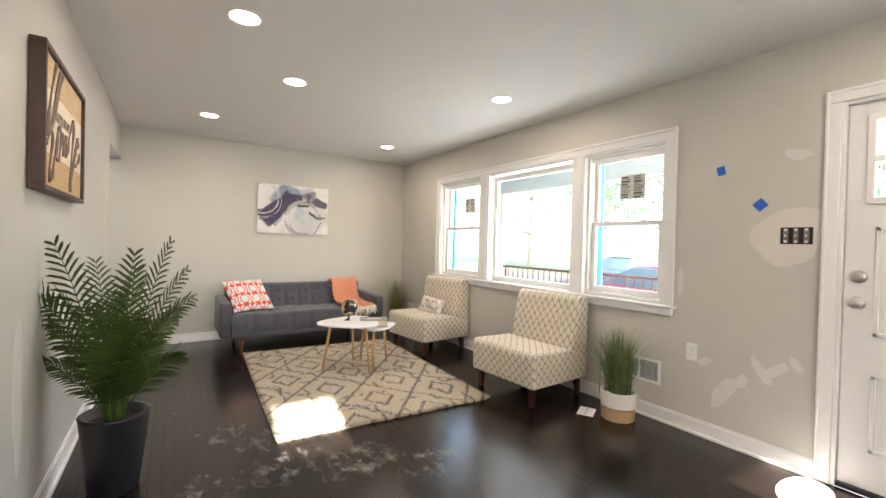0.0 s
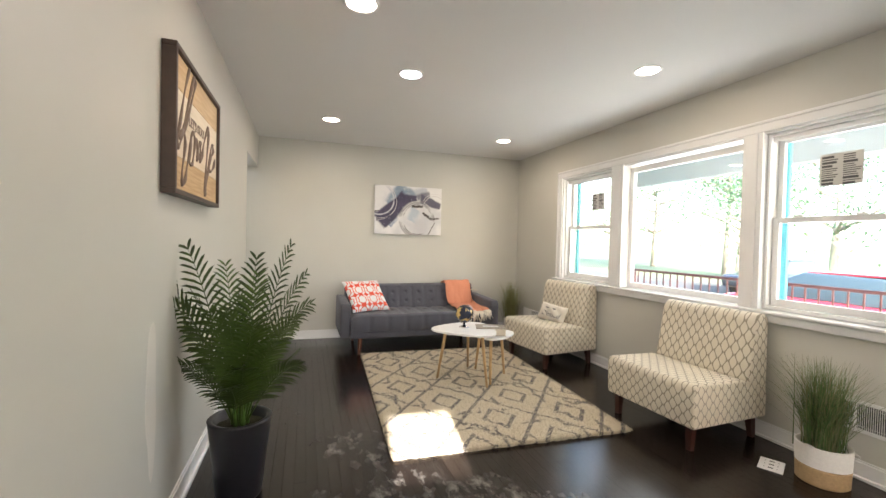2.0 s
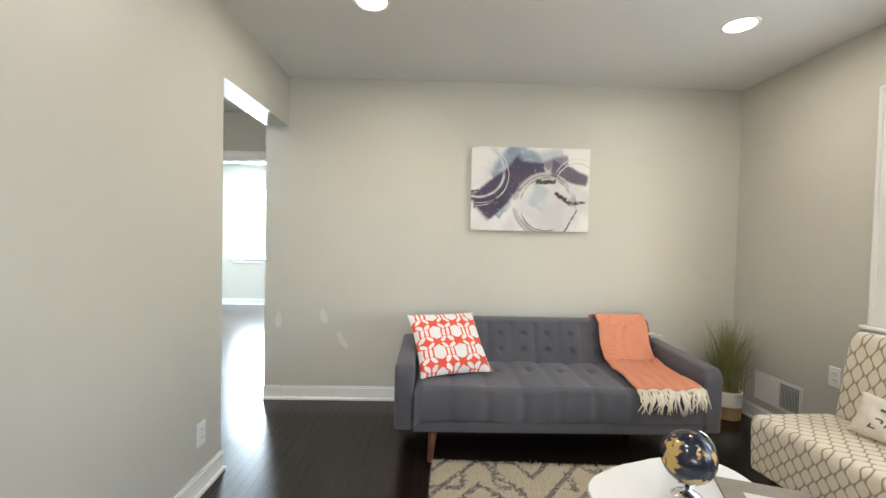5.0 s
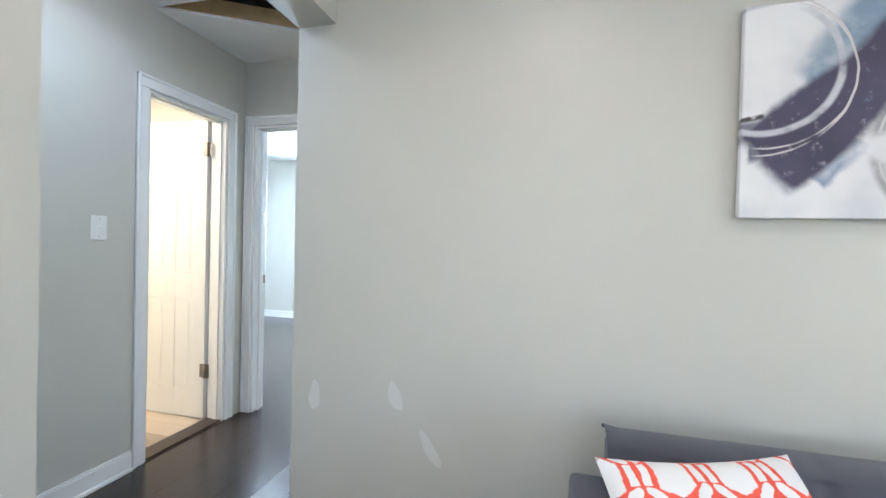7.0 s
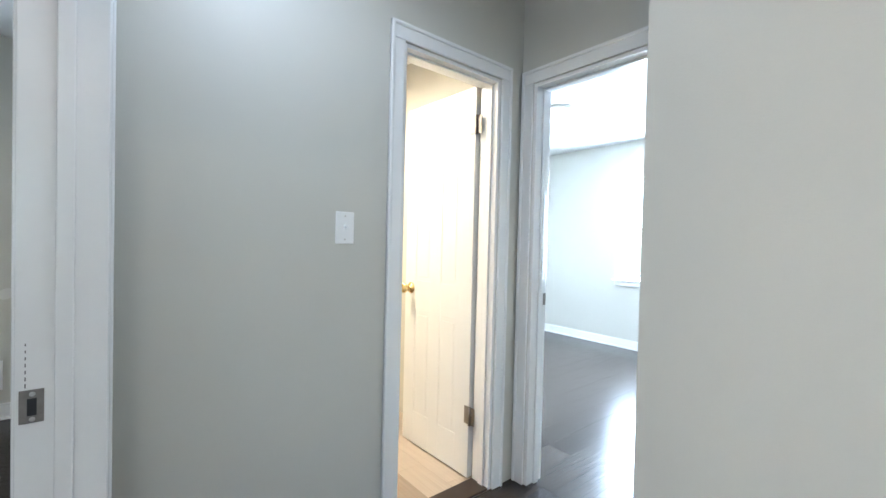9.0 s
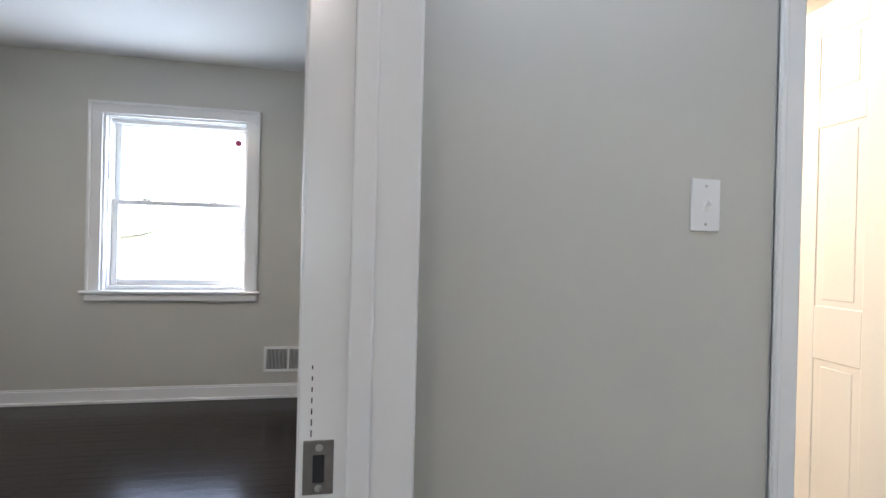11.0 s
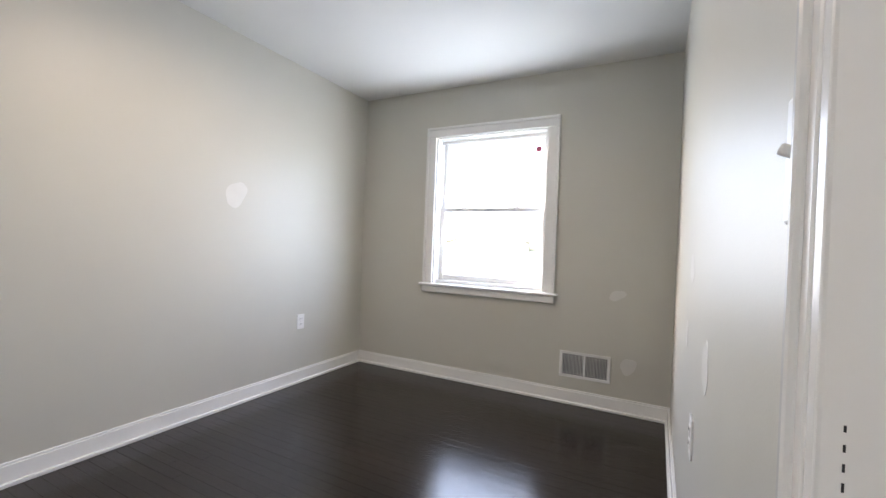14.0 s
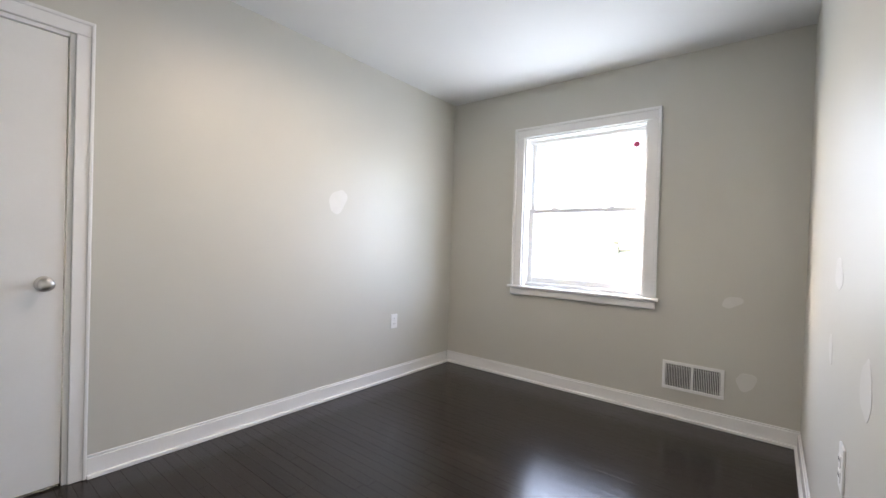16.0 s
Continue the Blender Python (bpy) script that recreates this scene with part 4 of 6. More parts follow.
# ---- patterned materials ----
class Graph:
    """Short hand for node arithmetic on one material."""
    def __init__(self, name, rough=0.9):
        self.m = bpy.data.materials.new(name)
        self.m.use_nodes = True
        self.n, self.l = self.m.node_tree.nodes, self.m.node_tree.links
        self.b = self.n["Principled BSDF"]
        self.b.inputs["Roughness"].default_value = rough
        tc = self.n.new("ShaderNodeTexCoord")
        sep = self.n.new("ShaderNodeSeparateXYZ")
        self.l.new(tc.outputs["Object"], sep.inputs[0])
        self.vec = tc.outputs["Object"]
        self.x, self.y, self.z = sep.outputs

    def put(self, socket, v):
        if hasattr(v, "is_linked"):
            self.l.new(v, socket)
        else:
            socket.default_value = v

    def op(self, kind, a, b=0.0, c=0.0):
        nd = self.n.new("ShaderNodeMath")
        nd.operation = kind
        for k, v in enumerate((a, b, c)):
            self.put(nd.inputs[k], v)
        return nd.outputs[0]

    def noise(self, scale, detail=3, vec=None):
        nd = self.n.new("ShaderNodeTexNoise")
        nd.inputs["Scale"].default_value, nd.inputs["Detail"].default_value = scale, detail
        self.l.new(vec or self.vec, nd.inputs["Vector"])
        return nd.outputs["Fac"]

    def ramp(self, v, lo, hi):
        nd = self.n.new("ShaderNodeMapRange")
        nd.interpolation_type = "SMOOTHSTEP"
        nd.inputs["From Min"].default_value, nd.inputs["From Max"].default_value = lo, hi
        self.put(nd.inputs["Value"], v)
        return nd.outputs[0]

    def mix(self, f, a, b):
        nd = self.n.new("ShaderNodeMix")
        nd.data_type = "RGBA"
        self.put(nd.inputs["Factor"], f)
        for key, v in (("A", a), ("B", b)):
            if isinstance(v, tuple):
                nd.inputs[key].default_value = (*v, 1)
            else:
                self.l.new(v, nd.inputs[key])
        return nd.outputs["Result"]

    def combine(self, x, y, z=0.0):
        nd = self.n.new("ShaderNodeCombineXYZ")
        for k, v in enumerate((x, y, z)):
            self.put(nd.inputs[k], v)
        return nd.outputs[0]

    def colour(self, c):
        self.put(self.b.inputs["Base Color"], c)
        return self

    def bump(self, h, strength=0.3, dist=0.003):
        nd = self.n.new("ShaderNodeBump")
        nd.inputs["Strength"].default_value, nd.inputs["Distance"].default_value = strength, dist
        self.l.new(h, nd.inputs["Height"])
        self.l.new(nd.outputs[0], self.b.inputs["Normal"])
        return self


def ogee_fabric(name, side):
    g = Graph(name, 0.9)
    g.b.inputs["Sheen Weight"].default_value = 0.15
    u, v = (g.y, g.z) if side else (g.x, g.op("SUBTRACT", g.z, g.y))
    cu = g.op("COSINE", g.op("MULTIPLY", u, math.pi / 0.035))
    cv = g.op("MULTIPLY", g.op("COSINE", g.op("MULTIPLY", v, math.pi / 0.038)), 0.74)
    f = g.op("ABSOLUTE", g.op("ADD", cu, cv))
    weave = g.noise(700, 2)
    f = g.op("ADD", f, g.op("MULTIPLY", g.op("SUBTRACT", weave, 0.5), 0.25))
    line = g.ramp(f, 0.38, 0.20)
    base = g.mix(g.noise(14), (0.62, 0.56, 0.44), (0.75, 0.69, 0.57))
    g.colour(g.mix(line, base, (0.29, 0.255, 0.19)))
    g.bump(weave, 0.35, 0.002)
    return g.m


def grey_tweed(name):
    g = Graph(name, 0.95)
    g.b.inputs["Sheen Weight"].default_value = 0.2
    w = g.noise(900, 2)
    s = g.noise(9, 3)
    g.colour(g.mix(g.op("ADD", g.op("MULTIPLY", w, 0.6), g.op("MULTIPLY", s, 0.4)), (0.050, 0.050, 0.062), (0.115, 0.115, 0.135)))
    g.bump(w, 0.4, 0.002)
    return g.m


def coral_hex(name):
    """White printed hexagons and diamonds on coral."""
    g = Graph(name, 0.9)
    P = 0.136
    def fold(v):
        return g.op("ABSOLUTE", g.op("SUBTRACT", g.op("FRACT", g.op("ADD", g.op("DIVIDE", v, P), 10.2)), 0.5))
    worn = g.op("MULTIPLY", g.op("SUBTRACT", g.noise(34, 4), 0.5), 0.10)
    u, v = g.op("ADD", fold(g.x), worn), g.op("ADD", fold(g.z), worn)
    hexagon = g.op("MAXIMUM", g.op("DIVIDE", u, 0.27), g.op("DIVIDE", g.op("ADD", g.op("MULTIPLY", u, 0.55), v), 0.37))
    white = g.ramp(hexagon, 1.02, 0.94)
    bar = g.op("MAXIMUM", g.op("MULTIPLY", g.op("ABSOLUTE", g.op("SUBTRACT", u, 0.40)), 16.0), g.op("DIVIDE", v, 0.17))
    white = g.op("MAXIMUM", white, g.ramp(bar, 1.05, 0.92))
    p1 = g.op("DIVIDE", g.op("SUBTRACT", g.op("ADD", u, v), 0.66), 0.125)
    p2 = g.op("DIVIDE", g.op("SUBTRACT", u, v), 0.26)
    petal = g.op("ADD", g.op("MULTIPLY", p1, p1), g.op("MULTIPLY", p2, p2))
    white = g.op("MAXIMUM", white, g.ramp(petal, 1.1, 0.85))
    f = g.op("SUBTRACT", 1.0, white)
    g.colour(g.mix(f, (0.80, 0.78, 0.76), (0.78, 0.10, 0.055)))
    g.bump(g.noise(800, 2), 0.2, 0.002)
    return g.m


def shag_rug(name):
    """Cream pile with charcoal lattice lines and small diamonds."""
    g = Graph(name, 0.95)
    wob = g.op("ADD", g.op("MULTIPLY", g.op("SUBTRACT", g.noise(9, 3), 0.5), 0.09), g.op("MULTIPLY", g.op("SUBTRACT", g.noise(55, 3), 0.5), 0.055))
    x, y = g.op("ADD", g.x, wob), g.op("ADD", g.y, wob)
    def tri(v, period, shift=0.0):
        return g.op("ABSOLUTE", g.op("SUBTRACT", g.op("FRACT", g.op("ADD", g.op("DIVIDE", v, period), shift)), 0.5))
    P, Q = 0.56, 0.74
    d1 = g.op("ADD", tri(x, P), tri(y, Q))                 # 0 .. 1
    line = g.ramp(g.op("ABSOLUTE", g.op("SUBTRACT", d1, 0.5)), 0.040, 0.018)
    inner = g.ramp(g.op("ABSOLUTE", g.op("SUBTRACT", d1, 0.20)), 0.040, 0.020)
    outer = g.ramp(g.op("ABSOLUTE", g.op("SUBTRACT", d1, 0.80)), 0.045, 0.024)
    steps = g.ramp(g.op("ABSOLUTE", g.op("SUBTRACT", g.op("MAXIMUM", tri(x, P), g.op("MULTIPLY", tri(y, Q), 1.0)), 0.34)), 0.028, 0.012)
    broken = g.ramp(g.noise(5.5, 2), 0.44, 0.52)
    f = g.op("MAXIMUM", line, g.op("MAXIMUM", g.op("MAXIMUM", inner, outer), g.op("MULTIPLY", steps, broken)))
    pile = g.noise(260, 3)
    f = g.op("MULTIPLY", g.op("MULTIPLY", f, g.ramp(pile, 0.30, 0.55)), g.ramp(g.noise(70, 2), 0.30, 0.50))
    base = g.mix(pile, (0.46, 0.38, 0.25), (0.82, 0.74, 0.58))
    g.colour(g.mix(f, base, (0.075, 0.070, 0.085)))
    g.bump(g.op("ADD", pile, g.noise(60, 3)), 0.9, 0.012)
    return g.m


def knit_throw(name):
    g = Graph(name, 0.95)
    zig = g.op("ADD", g.op("MULTIPLY", g.y, 2.0), g.op("MULTIPLY", g.op("PINGPONG", g.x, 0.02), 1.5))
    w = g.op("SINE", g.op("MULTIPLY", zig, 260.0))
    s = g.op("ADD", g.op("MULTIPLY", w, 0.35), g.noise(300, 3))
    g.colour(g.mix(s, (0.60, 0.22, 0.12), (0.76, 0.34, 0.21)))
    g.bump(s, 0.6, 0.004)
    return g.m


def canvas_art(name):
    """Abstract painting: a broad indigo sweep over pale grey, teal wash, soft grey rings and brown brush arcs. Local x 0..0.915, z 0..0.63."""
    g = Graph(name, 0.65)
    n1, n2, n3 = g.noise(2.6, 4), g.noise(7, 5), g.noise(34, 4)
    wx = g.op("ADD", g.x, g.op("MULTIPLY", g.op("SUBTRACT", n2, 0.5), 0.10))
    wz = g.op("ADD", g.z, g.op("MULTIPLY", g.op("SUBTRACT", n1, 0.5), 0.10))

    def band(x0, z0, x1, z1, w0, w1, soft, ends=0.05):
        dx, dz = x1 - x0, z1 - z0
        ln = math.hypot(dx, dz)
        px, pz = g.op("SUBTRACT", wx, x0), g.op("SUBTRACT", wz, z0)
        t = g.op("DIVIDE", g.op("ADD", g.op("MULTIPLY", px, dx), g.op("MULTIPLY", pz, dz)), ln * ln)
        d = g.op("ABSOLUTE", g.op("DIVIDE", g.op("SUBTRACT", g.op("MULTIPLY", px, dz), g.op("MULTIPLY", pz, dx)), ln))
        over = g.op("SUBTRACT", d, g.op("ADD", g.op("MULTIPLY", t, w1 - w0), w0))
        return g.op("MULTIPLY", g.ramp(over, soft, -soft * 0.3), g.op("MULTIPLY", g.ramp(t, -ends, ends), g.ramp(t, 1 + ends, 1 - ends)))

    def ring(cx, cz, r, w, gate):
        dx, dz = g.op("SUBTRACT", g.x, cx), g.op("SUBTRACT", g.z, cz)
        dist = g.op("SQRT", g.op("ADD", g.op("MULTIPLY", dx, dx), g.op("MULTIPLY", dz, dz)))
        dist = g.op("ADD", dist, g.op("MULTIPLY", g.op("SUBTRACT", n1, 0.5), 0.04))
        return g.op("MULTIPLY", g.ramp(g.op("ABSOLUTE", g.op("SUBTRACT", dist, r)), w, w * 0.3), g.ramp(n2, gate - 0.10, gate + 0.08))

    c = g.mix(g.ramp(n1, 0.42, 0.66), (0.80, 0.79, 0.78), (0.60, 0.60, 0.62))
    # grey wash inside the large ring, teal above the sweep and under it
    c = g.mix(g.op("MULTIPLY", band(0.50, 0.10, 0.62, 0.42, 0.16, 0.20, 0.08), 0.35), c, (0.52, 0.52, 0.55))
    for q, dense, tone in (((0.22, 0.36, 0.44, 0.62, 0.09, 0.13, 0.05), 0.95, (0.20, 0.28, 0.38)), ((0.17, 0.12, 0.26, 0.24, 0.05, 0.05, 0.02), 0.9, (0.10, 0.17, 0.32)), ((0.48, 0.18, 0.55, 0.34, 0.03, 0.05, 0.05), 0.6, (0.32, 0.44, 0.54)), ((0.44, 0.50, 0.70, 0.56, 0.06, 0.04, 0.05), 0.55, (0.30, 0.34, 0.42))):
        c = g.mix(g.op("MULTIPLY", g.op("MULTIPLY", band(*q), dense), g.ramp(n2, 0.28, 0.55)), c, tone)
    deep = g.mix(n2, (0.022, 0.020, 0.045), (0.10, 0.085, 0.15))
    ink = g.op("MAXIMUM", band(0.06, 0.15, 0.42, 0.50, 0.105, 0.085, 0.022), band(0.36, 0.45, 0.56, 0.47, 0.075, 0.035, 0.025))
    ink = g.op("MAXIMUM", ink, g.op("MULTIPLY", band(0.60, 0.475, 0.88, 0.385, 0.062, 0.035, 0.020), 0.92))
    ink = g.op("MAXIMUM", ink, g.op("MULTIPLY", band(0.56, 0.48, 0.74, 0.53, 0.03, 0.03, 0.03), 0.7))
    ink = g.op("MAXIMUM", ink, g.op("MULTIPLY", band(0.0, 0.22, 0.14, 0.24, 0.05, 0.06, 0.02), 0.85))
    c = g.mix(g.op("MULTIPLY", ink, g.ramp(n3, 0.05, 0.42)), c, deep)
    for cx, cz, r, w, gate, tone in ((0.56, 0.20, 0.225, 0.030, 0.44, (0.34, 0.33, 0.34)), (0.57, 0.20, 0.20, 0.006, 0.46, (0.20, 0.19, 0.19)), (0.57, 0.20, 0.235, 0.005, 0.44, (0.62, 0.60, 0.60)), (0.59, 0.19, 0.215, 0.004, 0.46, (0.25, 0.24, 0.24)), (0.80, 0.36, 0.155, 0.006, 0.42, (0.62, 0.58, 0.58)), (0.80, 0.37, 0.175, 0.004, 0.46, (0.70, 0.66, 0.66)), (0.06, 0.44, 0.19, 0.014, 0.44, (0.55, 0.55, 0.58)), (0.07, 0.42, 0.215, 0.004, 0.42, (0.66, 0.62, 0.60)), (0.05, 0.42, 0.235, 0.004, 0.44, (0.60, 0.56, 0.54))):
        c = g.mix(ring(cx, cz, r, w, gate), c, tone)
    brown = (0.055, 0.045, 0.040)
    for q in ((0.50, 0.365, 0.64, 0.375, 0.013, 0.010, 0.010), (0.645, 0.30, 0.74, 0.225, 0.012, 0.012, 0.009), (0.73, 0.222, 0.87, 0.235, 0.012, 0.006, 0.009), (0.0, 0.285, 0.06, 0.30, 0.006, 0.004, 0.006), (0.70, 0.0, 0.79, 0.18, 0.005, 0.003, 0.008)):
        c = g.mix(g.op("MULTIPLY", band(*q), g.ramp(n3, 0.30, 0.55)), c, brown)
    g.colour(c)
    g.bump(n3, 0.2, 0.002)
    return g.m


def plank_tone(name, a, b):
    g = Graph(name, 0.6)
    v = g.n.new("ShaderNodeMapping")
    v.inputs["Scale"].default_value = (3, 60, 60)
    g.l.new(g.vec, v.inputs["Vector"])
    gr = g.noise(1.6, 5, v.outputs[0])
    g.colour(g.mix(g.ramp(gr, 0.3, 0.7), a, b))
    g.bump(gr, 0.2, 0.002)
    return g.m


OGEE, OGEE_SIDE = ogee_fabric("ogee_print_fabric", False), ogee_fabric("ogee_print_fabric_side", True)
TWEED = grey_tweed("charcoal_tweed")
CORAL = coral_hex("coral_hexagon_print")
RUG = shag_rug("cream_shag_pile")
THROW = knit_throw("orange_knit")
FRINGE = mat("cream_fringe", (0.72, 0.66, 0.55), 0.95, vary=0.1, scale=60)
WALNUT = mat("walnut_leg", (0.16, 0.055, 0.028), 0.35, vary=0.25, scale=18)
DARKLEG = mat("dark_cherry_leg", (0.055, 0.018, 0.012), 0.3, vary=0.25, scale=18)
OAK = mat("pale_oak_leg", (0.58, 0.38, 0.18), 0.45, vary=0.18, scale=25)
LACQUER = mat("white_lacquer", (0.82, 0.82, 0.81), 0.25, vary=0.015)
SIGNFRAME = mat("dark_brown_frame", (0.055, 0.032, 0.022), 0.5, vary=0.25, scale=20)
SCRIPT = mat("weathered_brown_letters", (0.17, 0.12, 0.09), 0.6, vary=0.3, scale=40)
CREAM = mat("cream_linen", (0.68, 0.63, 0.55), 0.9, vary=0.06, scale=30, bump=0.3, bump_scale=500)
CHROME = mat("chrome", (0.75, 0.75, 0.76), 0.08, 1.0, vary=0.03)
LEAF = mat("palm_leaf", (0.046, 0.080, 0.013), 0.40, vary=0.45, scale=9, rand=0.35)
STEM = mat("palm_stem", (0.12, 0.22, 0.05), 0.5, vary=0.25, scale=12)
BLADE = mat("grass_blade", (0.10, 0.17, 0.05), 0.6, vary=0.5, scale=12, rand=0.3)
OLIVE = mat("olive_grass_blade", (0.26, 0.27, 0.10), 0.6, vary=0.4, scale=12)
DRYBLADE = mat("dry_grass_blade", (0.22, 0.21, 0.10), 0.7, vary=0.4, scale=12)
POTBLACK = mat("matte_black_planter", (0.014, 0.014, 0.018), 0.42, vary=0.15, scale=8)
SOIL = mat("potting_moss", (0.035, 0.035, 0.015), 0.95, vary=0.4, scale=60, bump=0.8)
ROPE_WHITE = mat("white_cotton_rope", (0.74, 0.72, 0.68), 0.9, vary=0.06, scale=60, bump=0.4)
ROPE_TAN = mat("tan_jute_rope", (0.42, 0.29, 0.15), 0.9, vary=0.15, scale=60, bump=0.4)


def sheet(name, f, nu, nv, material, parent=None, label="", thick=0.0):
    """A smooth surface from f(s, t), s and t in 0..1."""
    verts = [tuple(f(i / nu, j / nv)) for j in range(nv + 1) for i in range(nu + 1)]
    faces = [(j * (nu + 1) + i, j * (nu + 1) + i + 1, (j + 1) * (nu + 1) + i + 1, (j + 1) * (nu + 1) + i) for j in range(nv) for i in range(nu)]
    me = bpy.data.meshes.new(name)
    me.from_pydata(verts, [], faces)
    me.materials.append(material)
    for p in me.polygons:
        p.use_smooth = True
    ob = new(name, me)
    if parent is not None:
        ob.parent = parent
    if label:
        ob["label"] = label
    if thick:
        ob.modifiers.new("thick", "SOLIDIFY").thickness = thick
    return ob


def profile_block(name, prof, x0, x1, bev, material, parent, seg=3):
    """A block with a side profile of (y, z) points, its edges rounded."""
    bm = bmesh.new()
    a = [bm.verts.new((x0, y, z)) for y, z in prof]
    b = [bm.verts.new((x1, y, z)) for y, z in prof]
    bm.faces.new(a[::-1])
    bm.faces.new(b)
    for k in range(len(prof)):
        k2 = (k + 1) % len(prof)
        bm.faces.new((a[k], a[k2], b[k2], b[k]))
    bmesh.ops.bevel(bm, geom=bm.edges[:], offset=bev, segments=seg, profile=0.5, affect="EDGES", clamp_overlap=True)
    return part(name, bm, material, parent, smooth=True)


def taper_leg(parent, x, y, top, x2, y2, r0, r1, material, square=False, name="leg"):
    bm = bmesh.new()
    tube(bm, [(x, y, top), (x2, y2, 0.0)], [r0, r1], 4 if square else 14)
    return part(name, bm, material, parent, smooth=not square)


# ---- sofa ----
sofa = thing("sofa", pose(1.828, 5.69, 0), "charcoal grey tufted tweed sofa with wooden legs, against the wall", "sofa")
SW = 0.918
for sx in (-1, 1):
    prof = [(-0.40, 0.19), (-0.405, 0.505), (-0.38, 0.555), (0.30, 0.57), (0.33, 0.54), (0.33, 0.19)]
    profile_block("arm", prof, min(sx * SW, sx * (SW - 0.105)), max(sx * SW, sx * (SW - 0.105)), 0.026, TWEED, sofa)
profile_block("base_frame", [(-0.395, 0.18), (-0.40, 0.245), (0.34, 0.245), (0.34, 0.18)], -SW + 0.107, SW - 0.107, 0.010, TWEED, sofa)


def tuft(s, n, rows, t):
    """Depth of the quilting at s, t: soft channels and buttons."""
    ch = abs(math.cos(math.pi * s * n)) ** 10
    d = 0.013 * ch
    for r in rows:
        ds = (s * n + 0.5) % 1.0 - 0.5
        ds = ds - (0.5 if ds > 0 else -0.5)
        d += 0.020 * math.exp(-(ds * ds) / 0.012 - ((t - r) / 0.055) ** 2)
    return d


def seat_top(s, t):
    x = (s - 0.5) * 2 * (SW - 0.11)
    edge = min(1, min(s, 1 - s) * 40)
    if t < 0.22:
        a = t / 0.22
        y, z = -0.41 - 0.012 * math.sin(a * math.pi), 0.25 + a * 0.155
    elif t < 0.34:
        a = (t - 0.22) / 0.12 * math.pi / 2
        y, z = -0.37 - 0.04 * math.cos(a), 0.405 + 0.03 * math.sin(a)
    else:
        a = (t - 0.34) / 0.66
        y, z = -0.37 + a * 0.55, 0.435 - 0.012 * a
    d = tuft(s, 8, (0.72,), t) * edge
    wav = 0.004 * math.sin(9 * x + 3 * t)
    return x, y + (d if t < 0.34 else 0), z - (d if t >= 0.34 else 0) * 0.9 - (1 - edge) * 0.03 + wav


def back_front(s, t):
    x = (s - 0.5) * 2 * (SW - 0.095)
    edge = min(1, min(s, 1 - s) * 40)
    if t < 0.85:
        a = t / 0.85
        y, z = 0.12 + 0.11 * a, 0.40 + 0.272 * a
    else:
        a = (t - 0.85) / 0.15 * math.pi
        y, z = 0.30 - 0.07 * math.cos(a), 0.672 + 0.028 * math.sin(a)
    d = tuft(s, 10, (0.30, 0.62), t) * edge * (1 if t < 0.85 else 0.4)
    return x, y + d * 0.95 + (1 - edge) * 0.02, z - d * 0.25


sheet("seat_cushion", seat_top, 160, 60, TWEED, sofa)
sheet("backrest", back_front, 200, 60, TWEED, sofa)
profile_block("back_shell", [(0.16, 0.22), (0.245, 0.648), (0.30, 0.682), (0.365, 0.662), (0.36, 0.22)], -SW + 0.10, SW - 0.10, 0.015, TWEED, sofa)
for sx in (-1, 1):
    taper_leg(sofa, sx * 0.70, -0.33, 0.185, sx * 0.715, -0.365, 0.026, 0.016, WALNUT)
    taper_leg(sofa, sx * 0.70, 0.26, 0.185, sx * 0.715, 0.30, 0.026, 0.016, WALNUT)


def pillow(name, w, h, d, m, material, label, cat="pillow"):
    """A stuffed cushion: thick middle, pinched ears, wavering seam."""
    th = thing(name, m, label, cat)
    def face(sign):
        def f(s, t):
            x, z = (s - 0.5) * 2, (t - 0.5) * 2
            rim = (1 - x ** 4) * (1 - z ** 4)
            ear = 1 - 0.07 * (1 - x * x) * abs(z) ** 3
            ear2 = 1 - 0.07 * (1 - z * z) * abs(x) ** 3
            fold = 0.006 * math.sin(7 * x + 5 * z) * rim
            return x * w / 2 * ear2, sign * (d / 2 * max(0, rim) ** 0.62 + fold), z * h / 2 * ear
        return f
    sheet("cover", face(-1), 40, 40, material, th)
    sheet("cover_back", face(1), 40, 40, material, th)
    return th


across, lean = Vector((0.947, 0.321, 0.0)), Vector((-0.23, 0.68, 0.69))
lean = (lean - across * lean.dot(across)).normalized()
through_it = lean.cross(across)
LEANING = Matrix(((across.x, through_it.x, lean.x, 1.217), (across.y, through_it.y, lean.y, 5.628), (across.z, through_it.z, lean.z, 0.598), (0, 0, 0, 1)))
pillow("throw_pillow", 0.46, 0.45, 0.13, LEANING, CORAL, "coral and white hexagon print pillow leaning on the sofa")

# throw over the sofa: from behind the back, over it, across the seat
THROW_LINE = [(2.41, 6.03, 0.63), (2.42, 6.01, 0.71), (2.425, 5.94, 0.73), (2.44, 5.88, 0.67), (2.44, 5.82, 0.56), (2.45, 5.76, 0.455), (2.43, 5.62, 0.447), (2.42, 5.44, 0.452), (2.43, 5.285, 0.432)]


def along(line, t):
    k = min(int(t * (len(line) - 1)), len(line) - 2)
    f = t * (len(line) - 1) - k
    f = f * f * (3 - 2 * f)
    return Vector(line[k]).lerp(Vector(line[k + 1]), f)


th = thing("throw_blanket", None, "orange knitted throw with cream fringe draped over the sofa", "blanket")


